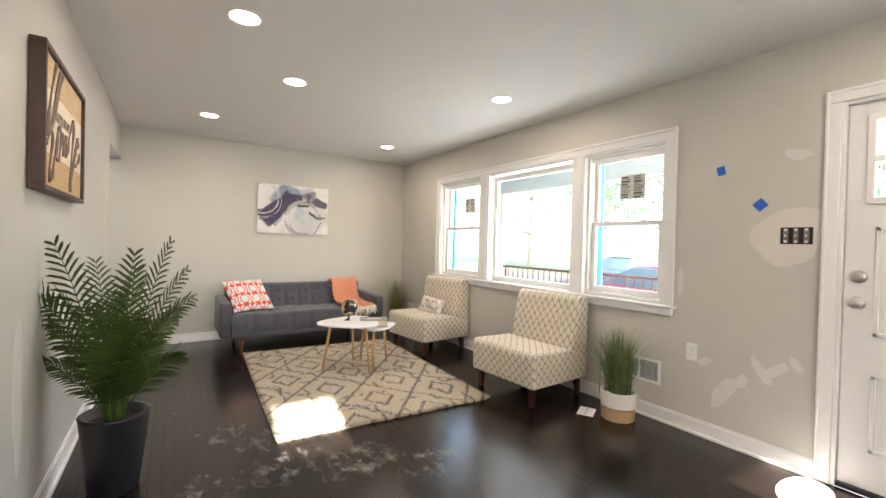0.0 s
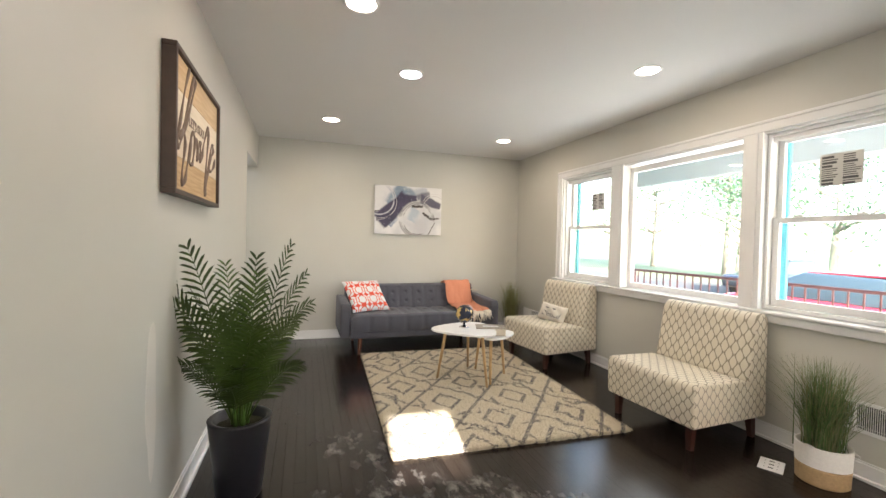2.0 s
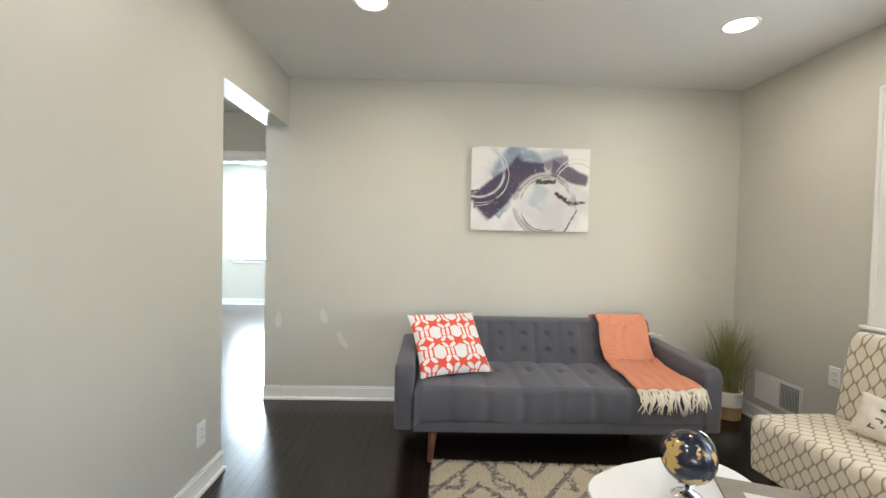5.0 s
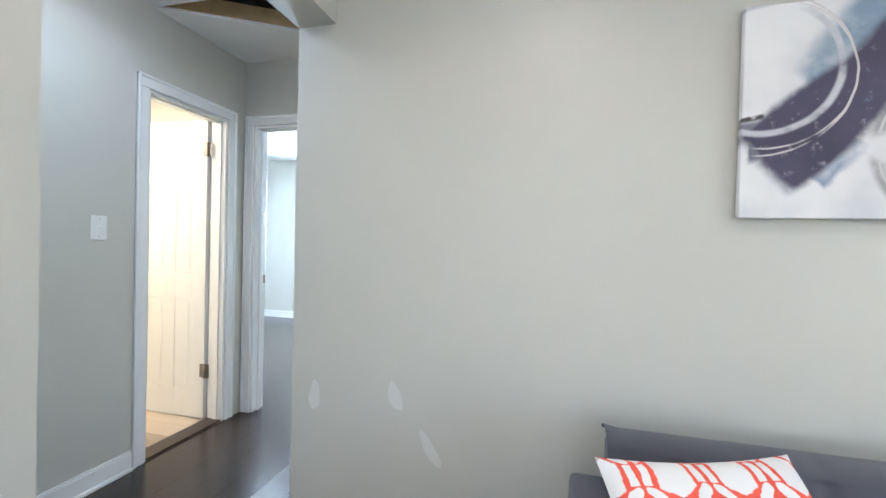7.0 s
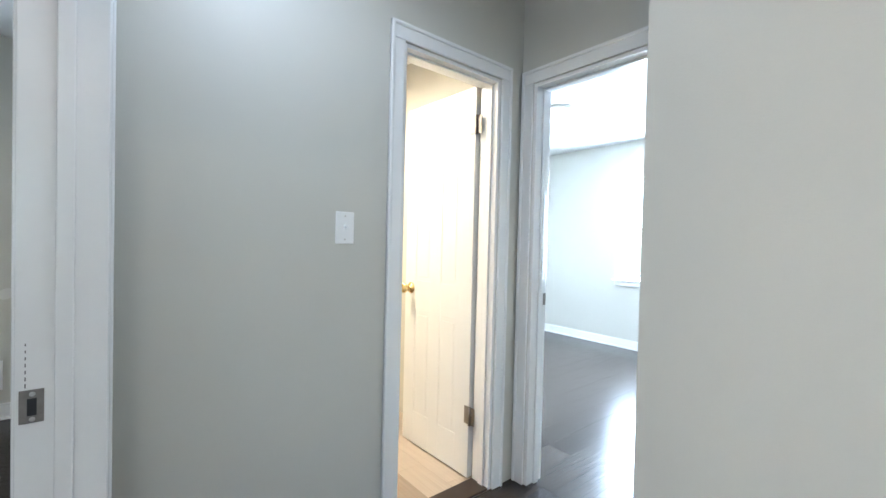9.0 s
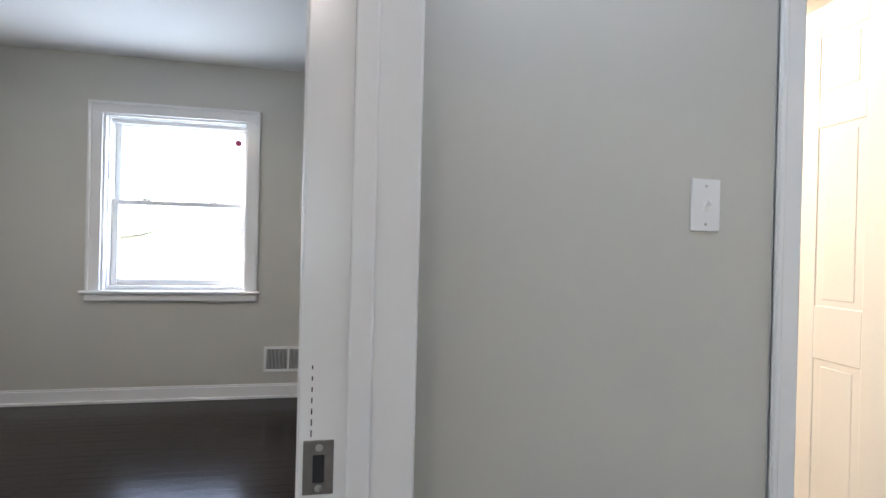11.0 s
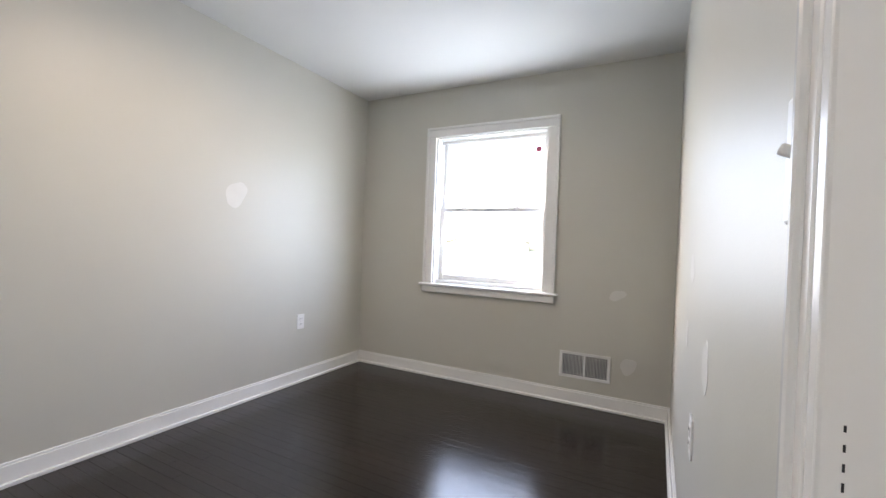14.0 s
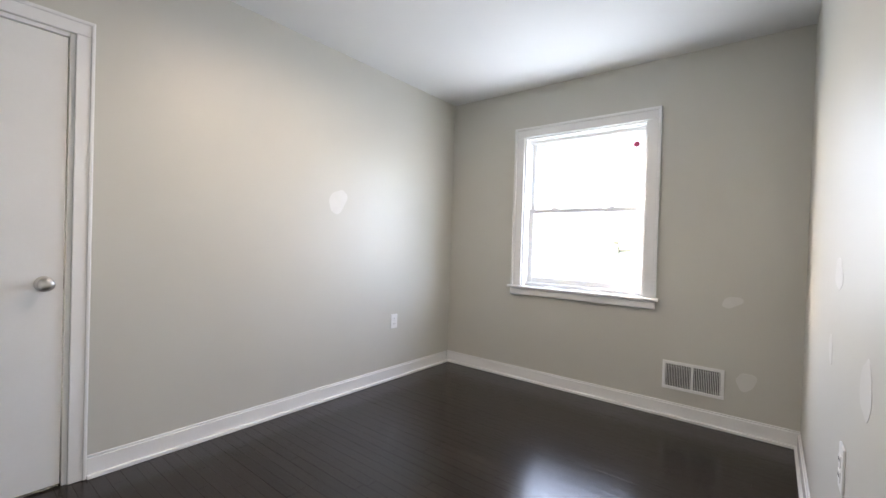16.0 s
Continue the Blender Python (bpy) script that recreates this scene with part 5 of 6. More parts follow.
def throw_at(s, t):
    p = along(THROW_LINE, t)
    lift = 0.010 * math.sin(s * 15 + t * 4) * (0.4 + t) + 0.006 * math.sin(t * 21 + s * 3)
    wid = 0.37 - 0.03 * math.sin(t * 3)
    x = p.x + (s - 0.5) * wid + 0.012 * math.sin(t * 9)
    over = max(0.0, x - 2.60)
    return x, p.y - abs(lift) * 0.4, p.z + abs(lift) + over * (1.3 if t > 0.55 else 0.15)


sheet("knit", throw_at, 40, 90, THROW, th, thick=0.008)
rng = random.Random(8)
for t_end, n, out in ((1.0, 46, 1), (0.0, 14, -1)):
    bm = bmesh.new()
    for k in range(n):
        s = (k + 0.5) / n
        p = Vector(throw_at(s, t_end))
        if out > 0:
            q = [p, p + Vector((rng.uniform(-0.01, 0.01), -0.030, -0.006)), p + Vector((rng.uniform(-0.02, 0.02), -0.052, -0.045)), p + Vector((rng.uniform(-0.03, 0.03), -0.056, -0.10 + rng.uniform(-0.02, 0.01)))]
        else:
            q = [p, p + Vector((rng.uniform(-0.01, 0.01), 0.0, -0.04)), p + Vector((rng.uniform(-0.02, 0.02), 0.0, -0.09))]
        tube(bm, q, [0.006, 0.0065, 0.006, 0.002][: len(q)], 5)
    part("fringe", bm, FRINGE, th, "cream yarn fringe", smooth=True)
bm = bmesh.new()
for k in range(12):
    p = Vector((2.60 + 0.006 * math.sin(k), 5.90 - 0.004 * k, 0.61 + 0.001 * k))
    tube(bm, [p, p + Vector((0.04, -0.004 * (k - 6), 0.006)), p + Vector((0.085 + rng.uniform(-0.02, 0.02), -0.012 * (k - 6), -0.002))], [0.006, 0.006, 0.002], 5)
part("fringe", bm, FRINGE, th, "cream yarn fringe", smooth=True)

# ---- armchairs ----
def armchair():
    th = thing("armchair", pose(0, 0, 0), "armless cream armchair with taupe ogee print and dark legs", "chair", "patterned armchairs")
    seat = profile_block("seat", [(-0.335, 0.150), (-0.345, 0.385), (-0.325, 0.422), (0.10, 0.412), (0.335, 0.33), (0.335, 0.150)], -0.352, 0.352, 0.018, OGEE, th)
    back = profile_block("backrest", [(0.135, 0.395), (0.205, 0.785), (0.240, 0.828), (0.300, 0.828), (0.334, 0.79), (0.334, 0.30)], -0.350, 0.350, 0.022, OGEE, th)
    for ob in (seat, back):
        ob.data.materials.append(OGEE_SIDE)
        for p in ob.data.polygons:
            p.material_index = 1 if abs(p.normal.x) > 0.75 else 0
    for x in (-0.29, 0.29):
        taper_leg(th, x, -0.275, 0.155, x, -0.28, 0.032, 0.022, DARKLEG, True)
        taper_leg(th, x, 0.265, 0.155, x, 0.29, 0.032, 0.022, DARKLEG, True)
    return th


ch = armchair()
ch.matrix_world = pose(3.075, 3.045, 0, 0, 0, -87)
ch2 = copy_thing(ch, pose(3.075, 4.72, 0, 0, 0, -83))

bl = pillow("lumbar_pillow", 0.34, 0.19, 0.09, pose(3.10, 4.70, 0.50, -24, 6, -70), CREAM, "small cream linen pillow with script lettering on the armchair")


def lettering(body, size, m, material, parent, name="lettering", extrude=0.0006, shear=0.0, bold=0.0):
    """Built-in font, turned into a mesh."""
    cu = bpy.data.curves.new(name, "FONT")
    cu.body, cu.size, cu.extrude, cu.align_x, cu.align_y, cu.shear, cu.offset = body, size, extrude, "CENTER", "CENTER", shear, bold
    tmp = bpy.data.objects.new(name, cu)
    scene.collection.objects.link(tmp)
    me = bpy.data.meshes.new_from_object(tmp.evaluated_get(bpy.context.evaluated_depsgraph_get()))
    bpy.data.objects.remove(tmp)
    me.materials.clear()
    me.materials.append(material)
    me.transform(m)
    ob = new(name, me)
    ob.parent = parent
    return ob


lettering("Blessed", 0.075, pose(0.01, -0.046, -0.030, 90, 0, 0), INK, bl, shear=0.35)
for a, b in ((-0.075, -0.02), (-0.01, 0.05)):
    bx("print_bar", a, b, -0.0475, -0.0435, 0.030, 0.042, INK, bl, r=0.001)

# ---- rug ----
rug = thing("area_rug", pose(1.885, 4.17, 0, 0, 0, -2.6), "cream shag rug with charcoal diamond lattice lines", "rug")
RW, RL = 1.60, 2.20


def rug_top(s, t):
    ex, ey = (s - 0.5) * RW, (t - 0.5) * RL
    e = min(s * RW, (1 - s) * RW, t * RL, (1 - t) * RL)
    n = noise.noise((ex * 30, ey * 30, 0.3)) * 0.5 + noise.noise((ex * 75, ey * 75, 1.7)) * 0.5
    rim = max(0.0, 1 - e / 0.02)
    jag = 0.010 * noise.noise((ex * 25, ey * 25, 5.0)) * rim
    return ex + jag, ey + jag, (0.021 + 0.007 * n) * (1 - rim ** 2) + 0.001


sheet("rug_face", rug_top, 260, 340, RUG, rug)
bx("backing", -RW / 2 + 0.01, RW / 2 - 0.01, -RL / 2 + 0.01, RL / 2 - 0.01, 0.0004, 0.004, CREAM, rug, r=0.0015)
verts, faces = [], []
rng = random.Random(4)
for k in range(26000):
    side = rng.random()
    if side < 0.55:
        x, y = rng.uniform(-RW / 2, RW / 2), rng.uniform(-RL / 2, RL / 2)
    elif side < 0.70:
        x, y = rng.uniform(-RW / 2, RW / 2), rng.choice((-1, 1)) * RL / 2
    else:
        x, y = rng.choice((-1, 1)) * RW / 2, rng.uniform(-RL / 2, RL / 2)
    a, lean, hgt = rng.uniform(0, 6.28), rng.uniform(0.006, 0.022), rng.uniform(0.028, 0.044)
    w = 0.0030
    i = len(verts)
    verts += [(x - w * math.sin(a), y + w * math.cos(a), 0.012), (x + w * math.sin(a), y - w * math.cos(a), 0.012), (x + lean * math.cos(a), y + lean * math.sin(a), hgt * (0.6 if side > 0.55 else 1))]
    faces.append((i, i + 1, i + 2))
me = bpy.data.meshes.new("pile_tufts")
me.from_pydata(verts, [], faces)
me.materials.append(RUG)
tufts = new("shag", me)
tufts.parent = rug
tagged(tufts, "loose shag yarn ends", "", "", "stuff")

# ---- coffee tables ----
def tripod_table(cx, cy, top, reach, feet, label, turn):
    th = thing("coffee_table", pose(cx, cy, 0), label, "table", "nesting coffee tables")
    bm = bmesh.new()
    out = []
    for k in range(60):
        a = 2 * math.pi * k / 60
        r = reach * (1 + 0.13 * math.cos(3 * (a - turn)) + 0.02 * math.cos(6 * (a - turn)))
        out.append(bm.verts.new((r * math.cos(a), r * math.sin(a), top)))
    f = bm.faces.new(out)
    ext = bmesh.ops.extrude_face_region(bm, geom=[f])
    for v in ext["geom"]:
        if isinstance(v, bmesh.types.BMVert):
            v.co.z -= 0.018
    rim = [e for e in bm.edges if abs(e.verts[0].co.z - e.verts[1].co.z) < 1e-6]
    bmesh.ops.bevel(bm, geom=rim, offset=0.005, segments=2, profile=0.5, affect="EDGES")
    part("tabletop", bm, LACQUER, th, "white lacquered rounded triangle top")
    for x, y in feet:
        x, y = x - cx, y - cy
        taper_leg(th, x * 0.72, y * 0.72, top - 0.017, x, y, 0.015, 0.010, OAK)
    return th


TA, TB = (1.92, 4.24), (2.17, 4.27)
ta = tripod_table(*TA, 0.465, 0.275, ((1.685, 4.34), (2.075, 4.58), (2.02, 4.00)), "white rounded triangular coffee table with splayed oak legs", 2.95)
tb = tripod_table(*TB, 0.405, 0.205, ((2.125, 4.505), (2.33, 4.30), (2.07, 4.05)), "smaller white nesting table with splayed oak legs", 0.15)
for t_ in (ta, tb):
    t_.location.z = 0.014

gl = thing("desk_globe", pose(1.905, 4.27, 0.479), "small dark globe with gold patches on a chrome stand", "globe")
bm = bmesh.new()
lathe(bm, [(0, 0), (0.045, 0), (0.046, 0.006), (0.028, 0.018), (0.012, 0.026), (0.009, 0.045), (0, 0.045)], None, 28)
part("stand", bm, CHROME, gl, "white and chrome foot", smooth=True)
bm = bmesh.new()
bmesh.ops.create_uvsphere(bm, u_segments=32, v_segments=20, radius=0.078, matrix=Matrix.Translation((0, 0, 0.125)))
g = Graph("globe_print", 0.15)
g.colour(g.mix(g.ramp(g.noise(22, 4), 0.52, 0.58), (0.012, 0.015, 0.03), (0.50, 0.34, 0.12)))
part("ball", bm, g.m, gl, "dark globe with gold continents", smooth=True)
bm = bmesh.new()
tube(bm, [(0.085 * math.sin(a), 0, 0.125 - 0.085 * math.cos(a)) for a in [math.pi * k / 16 - 0.35 for k in range(17)]], 0.0035, 8)
part("meridian_arm", bm, CHROME, gl, smooth=True)

bk = thing("book", pose(2.15, 4.24, 0.4205, 0, 0, -20), "thick hardback book with grey cover lying on the table", "book")
BOOKC = mat("grey_book_cover", (0.24, 0.21, 0.17), 0.6, vary=0.25, scale=12)
bx("cover_front", -0.13, 0.13, -0.095, 0.095, 0.062, 0.066, BOOKC, bk, "grey-brown cover", r=0.0012)
bx("cover_back", -0.13, 0.13, -0.095, 0.095, 0.0, 0.004, BOOKC, bk, r=0.0012)
bx("spine", -0.132, -0.1285, -0.095, 0.095, 0.0, 0.066, BOOKC, bk, r=0.001)
bx("pages", -0.128, 0.126, -0.092, 0.092, 0.004, 0.062, mat("page_edges", (0.62, 0.56, 0.44), 0.8, vary=0.1, scale=90), bk, r=0.001)
bx("title_bar", -0.07, 0.07, -0.020, 0.020, 0.0661, 0.0666, PAPER, bk, r=0.0002)

# ---- wall art ----
art = thing("wall_canvas", pose(1.382, Y1, 1.322), "abstract navy and white canvas painting hung over the sofa", "painting")
for q in ((0.012, 0.886, 0.012, 0.05), (0.012, 0.886, 0.58, 0.618), (0.012, 0.05, 0.05, 0.58), (0.848, 0.886, 0.05, 0.58)):
    bx("stretcher_bar", q[0], q[1], -0.0125, -0.0015, q[2], q[3], OAK, art, "bare wooden stretcher bar", r=0.001)
bm = rbox(0, 0.898, -0.038, -0.013, 0, 0.63, 0.003)
part("canvas", bm, canvas_art("abstract_ink_painting"), art)

sign = thing("wood_sign", pose(0, 2.726, 1.412, 0, 0, 90), "framed plank sign with brown script lettering on the wall", "sign")
SL, SH = 0.874, 0.60
for q in ((0, SL, 0, 0.022), (0, SL, SH - 0.022, SH), (0, 0.022, 0.022, SH - 0.022), (SL - 0.022, SL, 0.022, SH - 0.022)):
    bx("frame_side", q[0], q[1], -0.055, -0.001, q[2], q[3], SIGNFRAME, sign, "dark brown frame", r=0.003)
tones = [((0.42, 0.27, 0.13), (0.55, 0.38, 0.20)), ((0.62, 0.52, 0.38), (0.70, 0.60, 0.46)), ((0.66, 0.57, 0.43), (0.74, 0.65, 0.51)), ((0.48, 0.32, 0.16), (0.60, 0.43, 0.24))]
for k, (a_, b_) in enumerate(tones):
    z0 = 0.022 + (SH - 0.044) * k / 4
    bx("plank", 0.022, SL - 0.022, -0.040, -0.004, z0 + 0.0008, z0 + (SH - 0.044) / 4 - 0.0008, plank_tone("sign_plank", a_, b_), sign, "stained pine plank", r=0.0015)
lettering("LET'S STAY", 0.060, pose(0.389, -0.042, 0.345, 90, 0, 0), SCRIPT, sign, bold=0.0016)


def stroke(points, r):
    """A script stroke: a smooth curve of round section, flattened against the planks."""
    pts = [Vector(p) for p in points]
    fine = []
    for k in range(len(pts) - 1):
        p0, p1, p2, p3 = pts[max(k - 1, 0)], pts[k], pts[k + 1], pts[min(k + 2, len(pts) - 1)]
        for j in range(8):
            t = j / 8
            fine.append(0.5 * ((2 * p1) + (p2 - p0) * t + (2 * p0 - 5 * p1 + 4 * p2 - p3) * t * t + (3 * p1 - p0 - 3 * p2 + p3) * t ** 3))
    fine.append(pts[-1])
    bm = bmesh.new()
    tube(bm, [(p.x, -0.042, p.y) for p in fine], [r * (0.75 + 0.35 * math.sin(k * 0.5)) for k in range(len(fine))], 8)
    return part("script_letter", bm, SCRIPT, sign, "raised brown script letter", smooth=True)


def word(r, *points):
    stroke([(SL * u, SH * v) for u, v in points], r)


word(0.0080, (0.265, 0.955), (0.20, 0.78), (0.11, 0.50), (0.080, 0.36), (0.10, 0.33), (0.20, 0.50), (0.36, 0.82), (0.385, 0.93), (0.345, 0.92), (0.20, 0.55), (0.125, 0.40), (0.115, 0.42), (0.185, 0.475), (0.20, 0.36), (0.158, 0.16), (0.16, 0.075), (0.20, 0.11), (0.255, 0.245), (0.31, 0.42), (0.355, 0.525))
word(0.0080, (0.355, 0.525), (0.315, 0.46), (0.285, 0.33), (0.306, 0.26), (0.355, 0.29), (0.39, 0.427), (0.375, 0.52), (0.35, 0.51))
word(0.0080, (0.385, 0.47), (0.44, 0.49), (0.452, 0.42), (0.443, 0.32), (0.47, 0.40), (0.508, 0.49), (0.522, 0.43), (0.515, 0.33), (0.54, 0.36), (0.60, 0.50), (0.69, 0.67), (0.712, 0.66), (0.69, 0.45), (0.635, 0.16), (0.632, 0.076), (0.66, 0.11), (0.715, 0.30), (0.772, 0.47))
word(0.0080, (0.745, 0.40), (0.80, 0.44), (0.85, 0.51), (0.845, 0.56), (0.81, 0.545), (0.765, 0.42), (0.755, 0.33), (0.79, 0.31), (0.86, 0.36), (0.905, 0.45))

# ---- plants ----
def frond(base, aim, length, droop, pairs, leaf_len, rng, mat_leaf, roll=0.0):
    """A feather palm frond as one mesh: an arching rib with paired narrow leaflets folded up from it."""
    bm = bmesh.new()
    base, aim = Vector(base), Vector(aim).normalized()
    flat = Vector((aim.x, aim.y, 0))
    flat = flat.normalized() if flat.length > 0.05 else Vector((1, 0, 0))
    pts, p, d = [], base.copy(), aim.copy()
    steps = 26
    for k in range(steps + 1):
        pts.append(p.copy())
        p = p + d * (length / steps)
        d = (d + (flat * 0.5 - Vector((0, 0, 1))) * droop / steps * (k / steps) * 2.2).normalized()
    tube(bm, pts, [0.0065 * (1 - 0.8 * k / steps) for k in range(steps + 1)], 6)
    for k in range(pairs):
        f = 0.32 + 0.68 * k / (pairs - 1)
        i = min(int(f * steps), steps - 1)
        o = pts[i].lerp(pts[i + 1], f * steps - i)
        way = (pts[i + 1] - pts[i]).normalized()
        side = way.cross(Vector((0, 0, 1)))
        side = side.normalized() if side.length > 0.1 else Vector((0, 1, 0))
        up = side.cross(way)
        side, up = side * math.cos(roll) + up * math.sin(roll), up * math.cos(roll) - side * math.sin(roll)
        size = leaf_len * (0.55 + 0.45 * math.sin(math.pi * min(1, (f - 0.22) / 0.78) ** 0.8)) * rng.uniform(0.9, 1.08)
        if f > 0.93:
            size *= 0.75
        for sgn in (-1, 1):
            tip = (side * sgn * (1.05 - 0.55 * (f - 0.3)) + way * (0.42 + 0.48 * f) + up * rng.uniform(0.02, 0.20)).normalized()
            nrm = tip.cross(way).normalized()
            wdt = 0.0078 * rng.uniform(0.85, 1.15)
            across = nrm.cross(tip).normalized()
            rows = []
            for s_, ww in ((0, 0.45), (0.3, 1.0), (0.7, 0.85), (1.0, 0.05)):
                c = o + tip * size * s_ + Vector((0, 0, -1)) * size * 0.30 * s_ * s_
                rows.append((bm.verts.new(c - across * wdt * ww), bm.verts.new(c + nrm * 0.002 * ww), bm.verts.new(c + across * wdt * ww)))
            for a, b in zip(rows, rows[1:]):
                bm.faces.new((a[0], a[1], b[1], b[0]))
                bm.faces.new((a[1], a[2], b[2], b[1]))
    return part("frond", bm, mat_leaf, None, smooth=True)


PX, PY = 0.262, 3.02
palm = thing("potted_palm", pose(PX, PY, 0), "artificial areca palm in a tall matte black planter", "plant")
bm = bmesh.new()
lathe(bm, [(0, 0), (0.098, 0), (0.102, 0.01), (0.140, 0.365), (0.143, 0.375), (0.136, 0.380), (0.118, 0.376), (0.114, 0.30), (0, 0.30)], None, 48)
part("planter", bm, POTBLACK, palm, "matte black tapered planter", smooth=True)
bm = bmesh.new()
lathe(bm, [(0.116, 0.333), (0.06, 0.342), (0, 0.345)], None, 24)
part("soil", bm, SOIL, palm, "dark moss")
rng = random.Random(21)
D = math.pi / 180
specs = [(30, 0.24, 0.96, 0.30, 60, 0.13), (28, 0.36, 0.86, 0.50, 55, 0.125), (200, 0.22, 0.94, 0.30, -60, 0.13), (195, 0.34, 0.80, 0.50, -55, 0.12),
         (35, 0.50, 0.62, 0.6, 60, 0.12), (22, 0.80, 0.48, 0.35, 40, 0.05), (190, 0.55, 0.48, 0.7, -40, 0.11), (175, 0.40, 0.64, 0.6, -50, 0.12),
         (-60, 0.16, 0.80, 0.4, 0, 0.13), (-70, 0.28, 0.64, 0.6, 0, 0.13), (-45, 0.36, 0.56, 0.7, 20, 0.13), (-80, 0.42, 0.46, 0.8, 0, 0.12),
         (-50, 0.08, 0.86, 0.25, 10, 0.13), (120, 0.20, 0.84, 0.4, 0, 0.13), (100, 0.32, 0.70, 0.5, 0, 0.13), (-20, 0.34, 0.66, 0.6, 30, 0.12),
         (240, 0.24, 0.66, 0.5, -30, 0.12), (160, 0.28, 0.72, 0.5, -40, 0.12), (45, 0.34, 0.72, 0.5, 40, 0.12), (-100, 0.22, 0.66, 0.5, -10, 0.13),
         (15, 0.36, 0.74, 0.80, 50, 0.13), (205, 0.30, 0.76, 0.75, -55, 0.13),
         (-75, 0.30, 0.40, 0.8, 5, 0.12), (-95, 0.60, 0.42, 0.8, -10, 0.12),
         (-55, 0.22, 0.58, 0.7, 10, 0.13), (-10, 0.62, 0.46, 0.8, 45, 0.12), (-85, 0.14, 0.56, 0.5, 0, 0.13)]
for az, out, length, droop, roll, size in specs:
    a = az * D
    aim = Vector((math.cos(a) * out, math.sin(a) * out, 1.0))
    f = frond((0.035 * math.cos(a), 0.035 * math.sin(a), 0.34), aim, length, droop, 18, size * 1.42, rng, LEAF, roll * D)
    f.parent = palm
    for v in f.data.vertices:
        v.co.x, v.co.y, v.co.z = v.co.x * 0.74, v.co.y * 0.78, 0.34 + (v.co.z - 0.34) * 0.94
        if v.co.x < -PX + 0.012:
            v.co.x = -PX + 0.012 + 0.0005 * (v.index % 7)
for k in range(6):
    a = k * 1.05
    bm = bmesh.new()
    tube(bm, [(0.03 * math.cos(a), 0.03 * math.sin(a), 0.335), (0.04 * math.cos(a), 0.04 * math.sin(a), 0.50), (0.055 * math.cos(a), 0.055 * math.sin(a), 0.64)], [0.011, 0.009, 0.006], 8)
    part("stem", bm, STEM, palm, "pale green cane", smooth=True)


def grass_plant(x, y, pot, label, blades, height, spread, material, seed):
    th = thing("grass_plant", pose(x, y, 0), label, "plant", "potted grasses")
    h, r = pot
    bm = bmesh.new()
    prof = [(0, 0), (r * 0.90, 0)]
    for k in range(8):
        z = h * 0.45 * (k + 0.5) / 8
        prof += [(r * (0.93 + 0.07 * z / h) + 0.003, z), (r * (0.93 + 0.07 * z / h), z + h * 0.45 / 16)]
    lathe(bm, prof, None, 36)
    part("basket_bottom", bm, ROPE_TAN, th, "tan rope lower band", smooth=True)
    bm = bmesh.new()
    prof = []
    for k in range(9):
        z = h * (0.45 + 0.55 * (k + 0.5) / 9)
        prof += [(r * (0.93 + 0.07 * z / h) + 0.003, z), (r * (0.93 + 0.07 * z / h), z + h * 0.55 / 18)]
    prof += [(r * 0.93, h), (r * 0.90, h * 0.85), (0, h * 0.85)]
    lathe(bm, prof, None, 36)
    part("basket_top", bm, ROPE_WHITE, th, "white rope upper band", smooth=True)
    for sgn in (-1, 1):
        bm = bmesh.new()
        tube(bm, [(sgn * r * 0.3, -r * 0.98, h * 0.97), (sgn * r * 0.34, -r * 1.12, h * 0.93), (sgn * r * 0.55, -r * 1.02, h * 0.86)] if sgn > 0 else [(-r * 0.95, 0.02, h), (-r * 1.1, 0, h * 1.05), (-r * 0.95, -0.02, h)], 0.005, 6)
        part("handle", bm, ROPE_WHITE, th, smooth=True)
    rng = random.Random(seed)
    for tuftn in range(6):
        bm = bmesh.new()
        for k in range(blades // 6):
            a, o = rng.uniform(0, 6.28), abs(rng.gauss(0, 0.5)) * spread
            ln = height * rng.uniform(0.6, 1.0)
            b0 = Vector((rng.gauss(0, r * 0.3), rng.gauss(0, r * 0.3), h * 0.83))
            out = Vector((math.cos(a), math.sin(a), 0))
            prev = None
            side = Vector((-math.sin(a), math.cos(a), 0)) * 0.0024 * rng.uniform(0.7, 1.4)
            for j in range(6):
                s = j / 5
                c = b0 + out * o * (s * 0.55 + s ** 3 * 0.6) + Vector((0, 0, (ln - h * 0.83) * (s - 0.10 * s ** 4 * (o / max(spread, 1e-3)))))
                w = side * (1 - s * 0.85)
                row = (bm.verts.new(c - w), bm.verts.new(c + w))
                if prev:
                    bm.faces.new((prev[0], prev[1], row[1], row[0]))
                prev = row
        part("grass_tuft", bm, material if tuftn % 3 else DRYBLADE, th)
    return th


grass_plant(3.225, 2.285, (0.205, 0.120), "tall artificial grass in a white and tan rope basket", 900, 0.68, 0.30, BLADE, 3)
grass_plant(3.27, 5.98, (0.20, 0.095), "tall artificial grass in a rope basket behind the sofa", 560, 0.74, 0.36, OLIVE, 9)

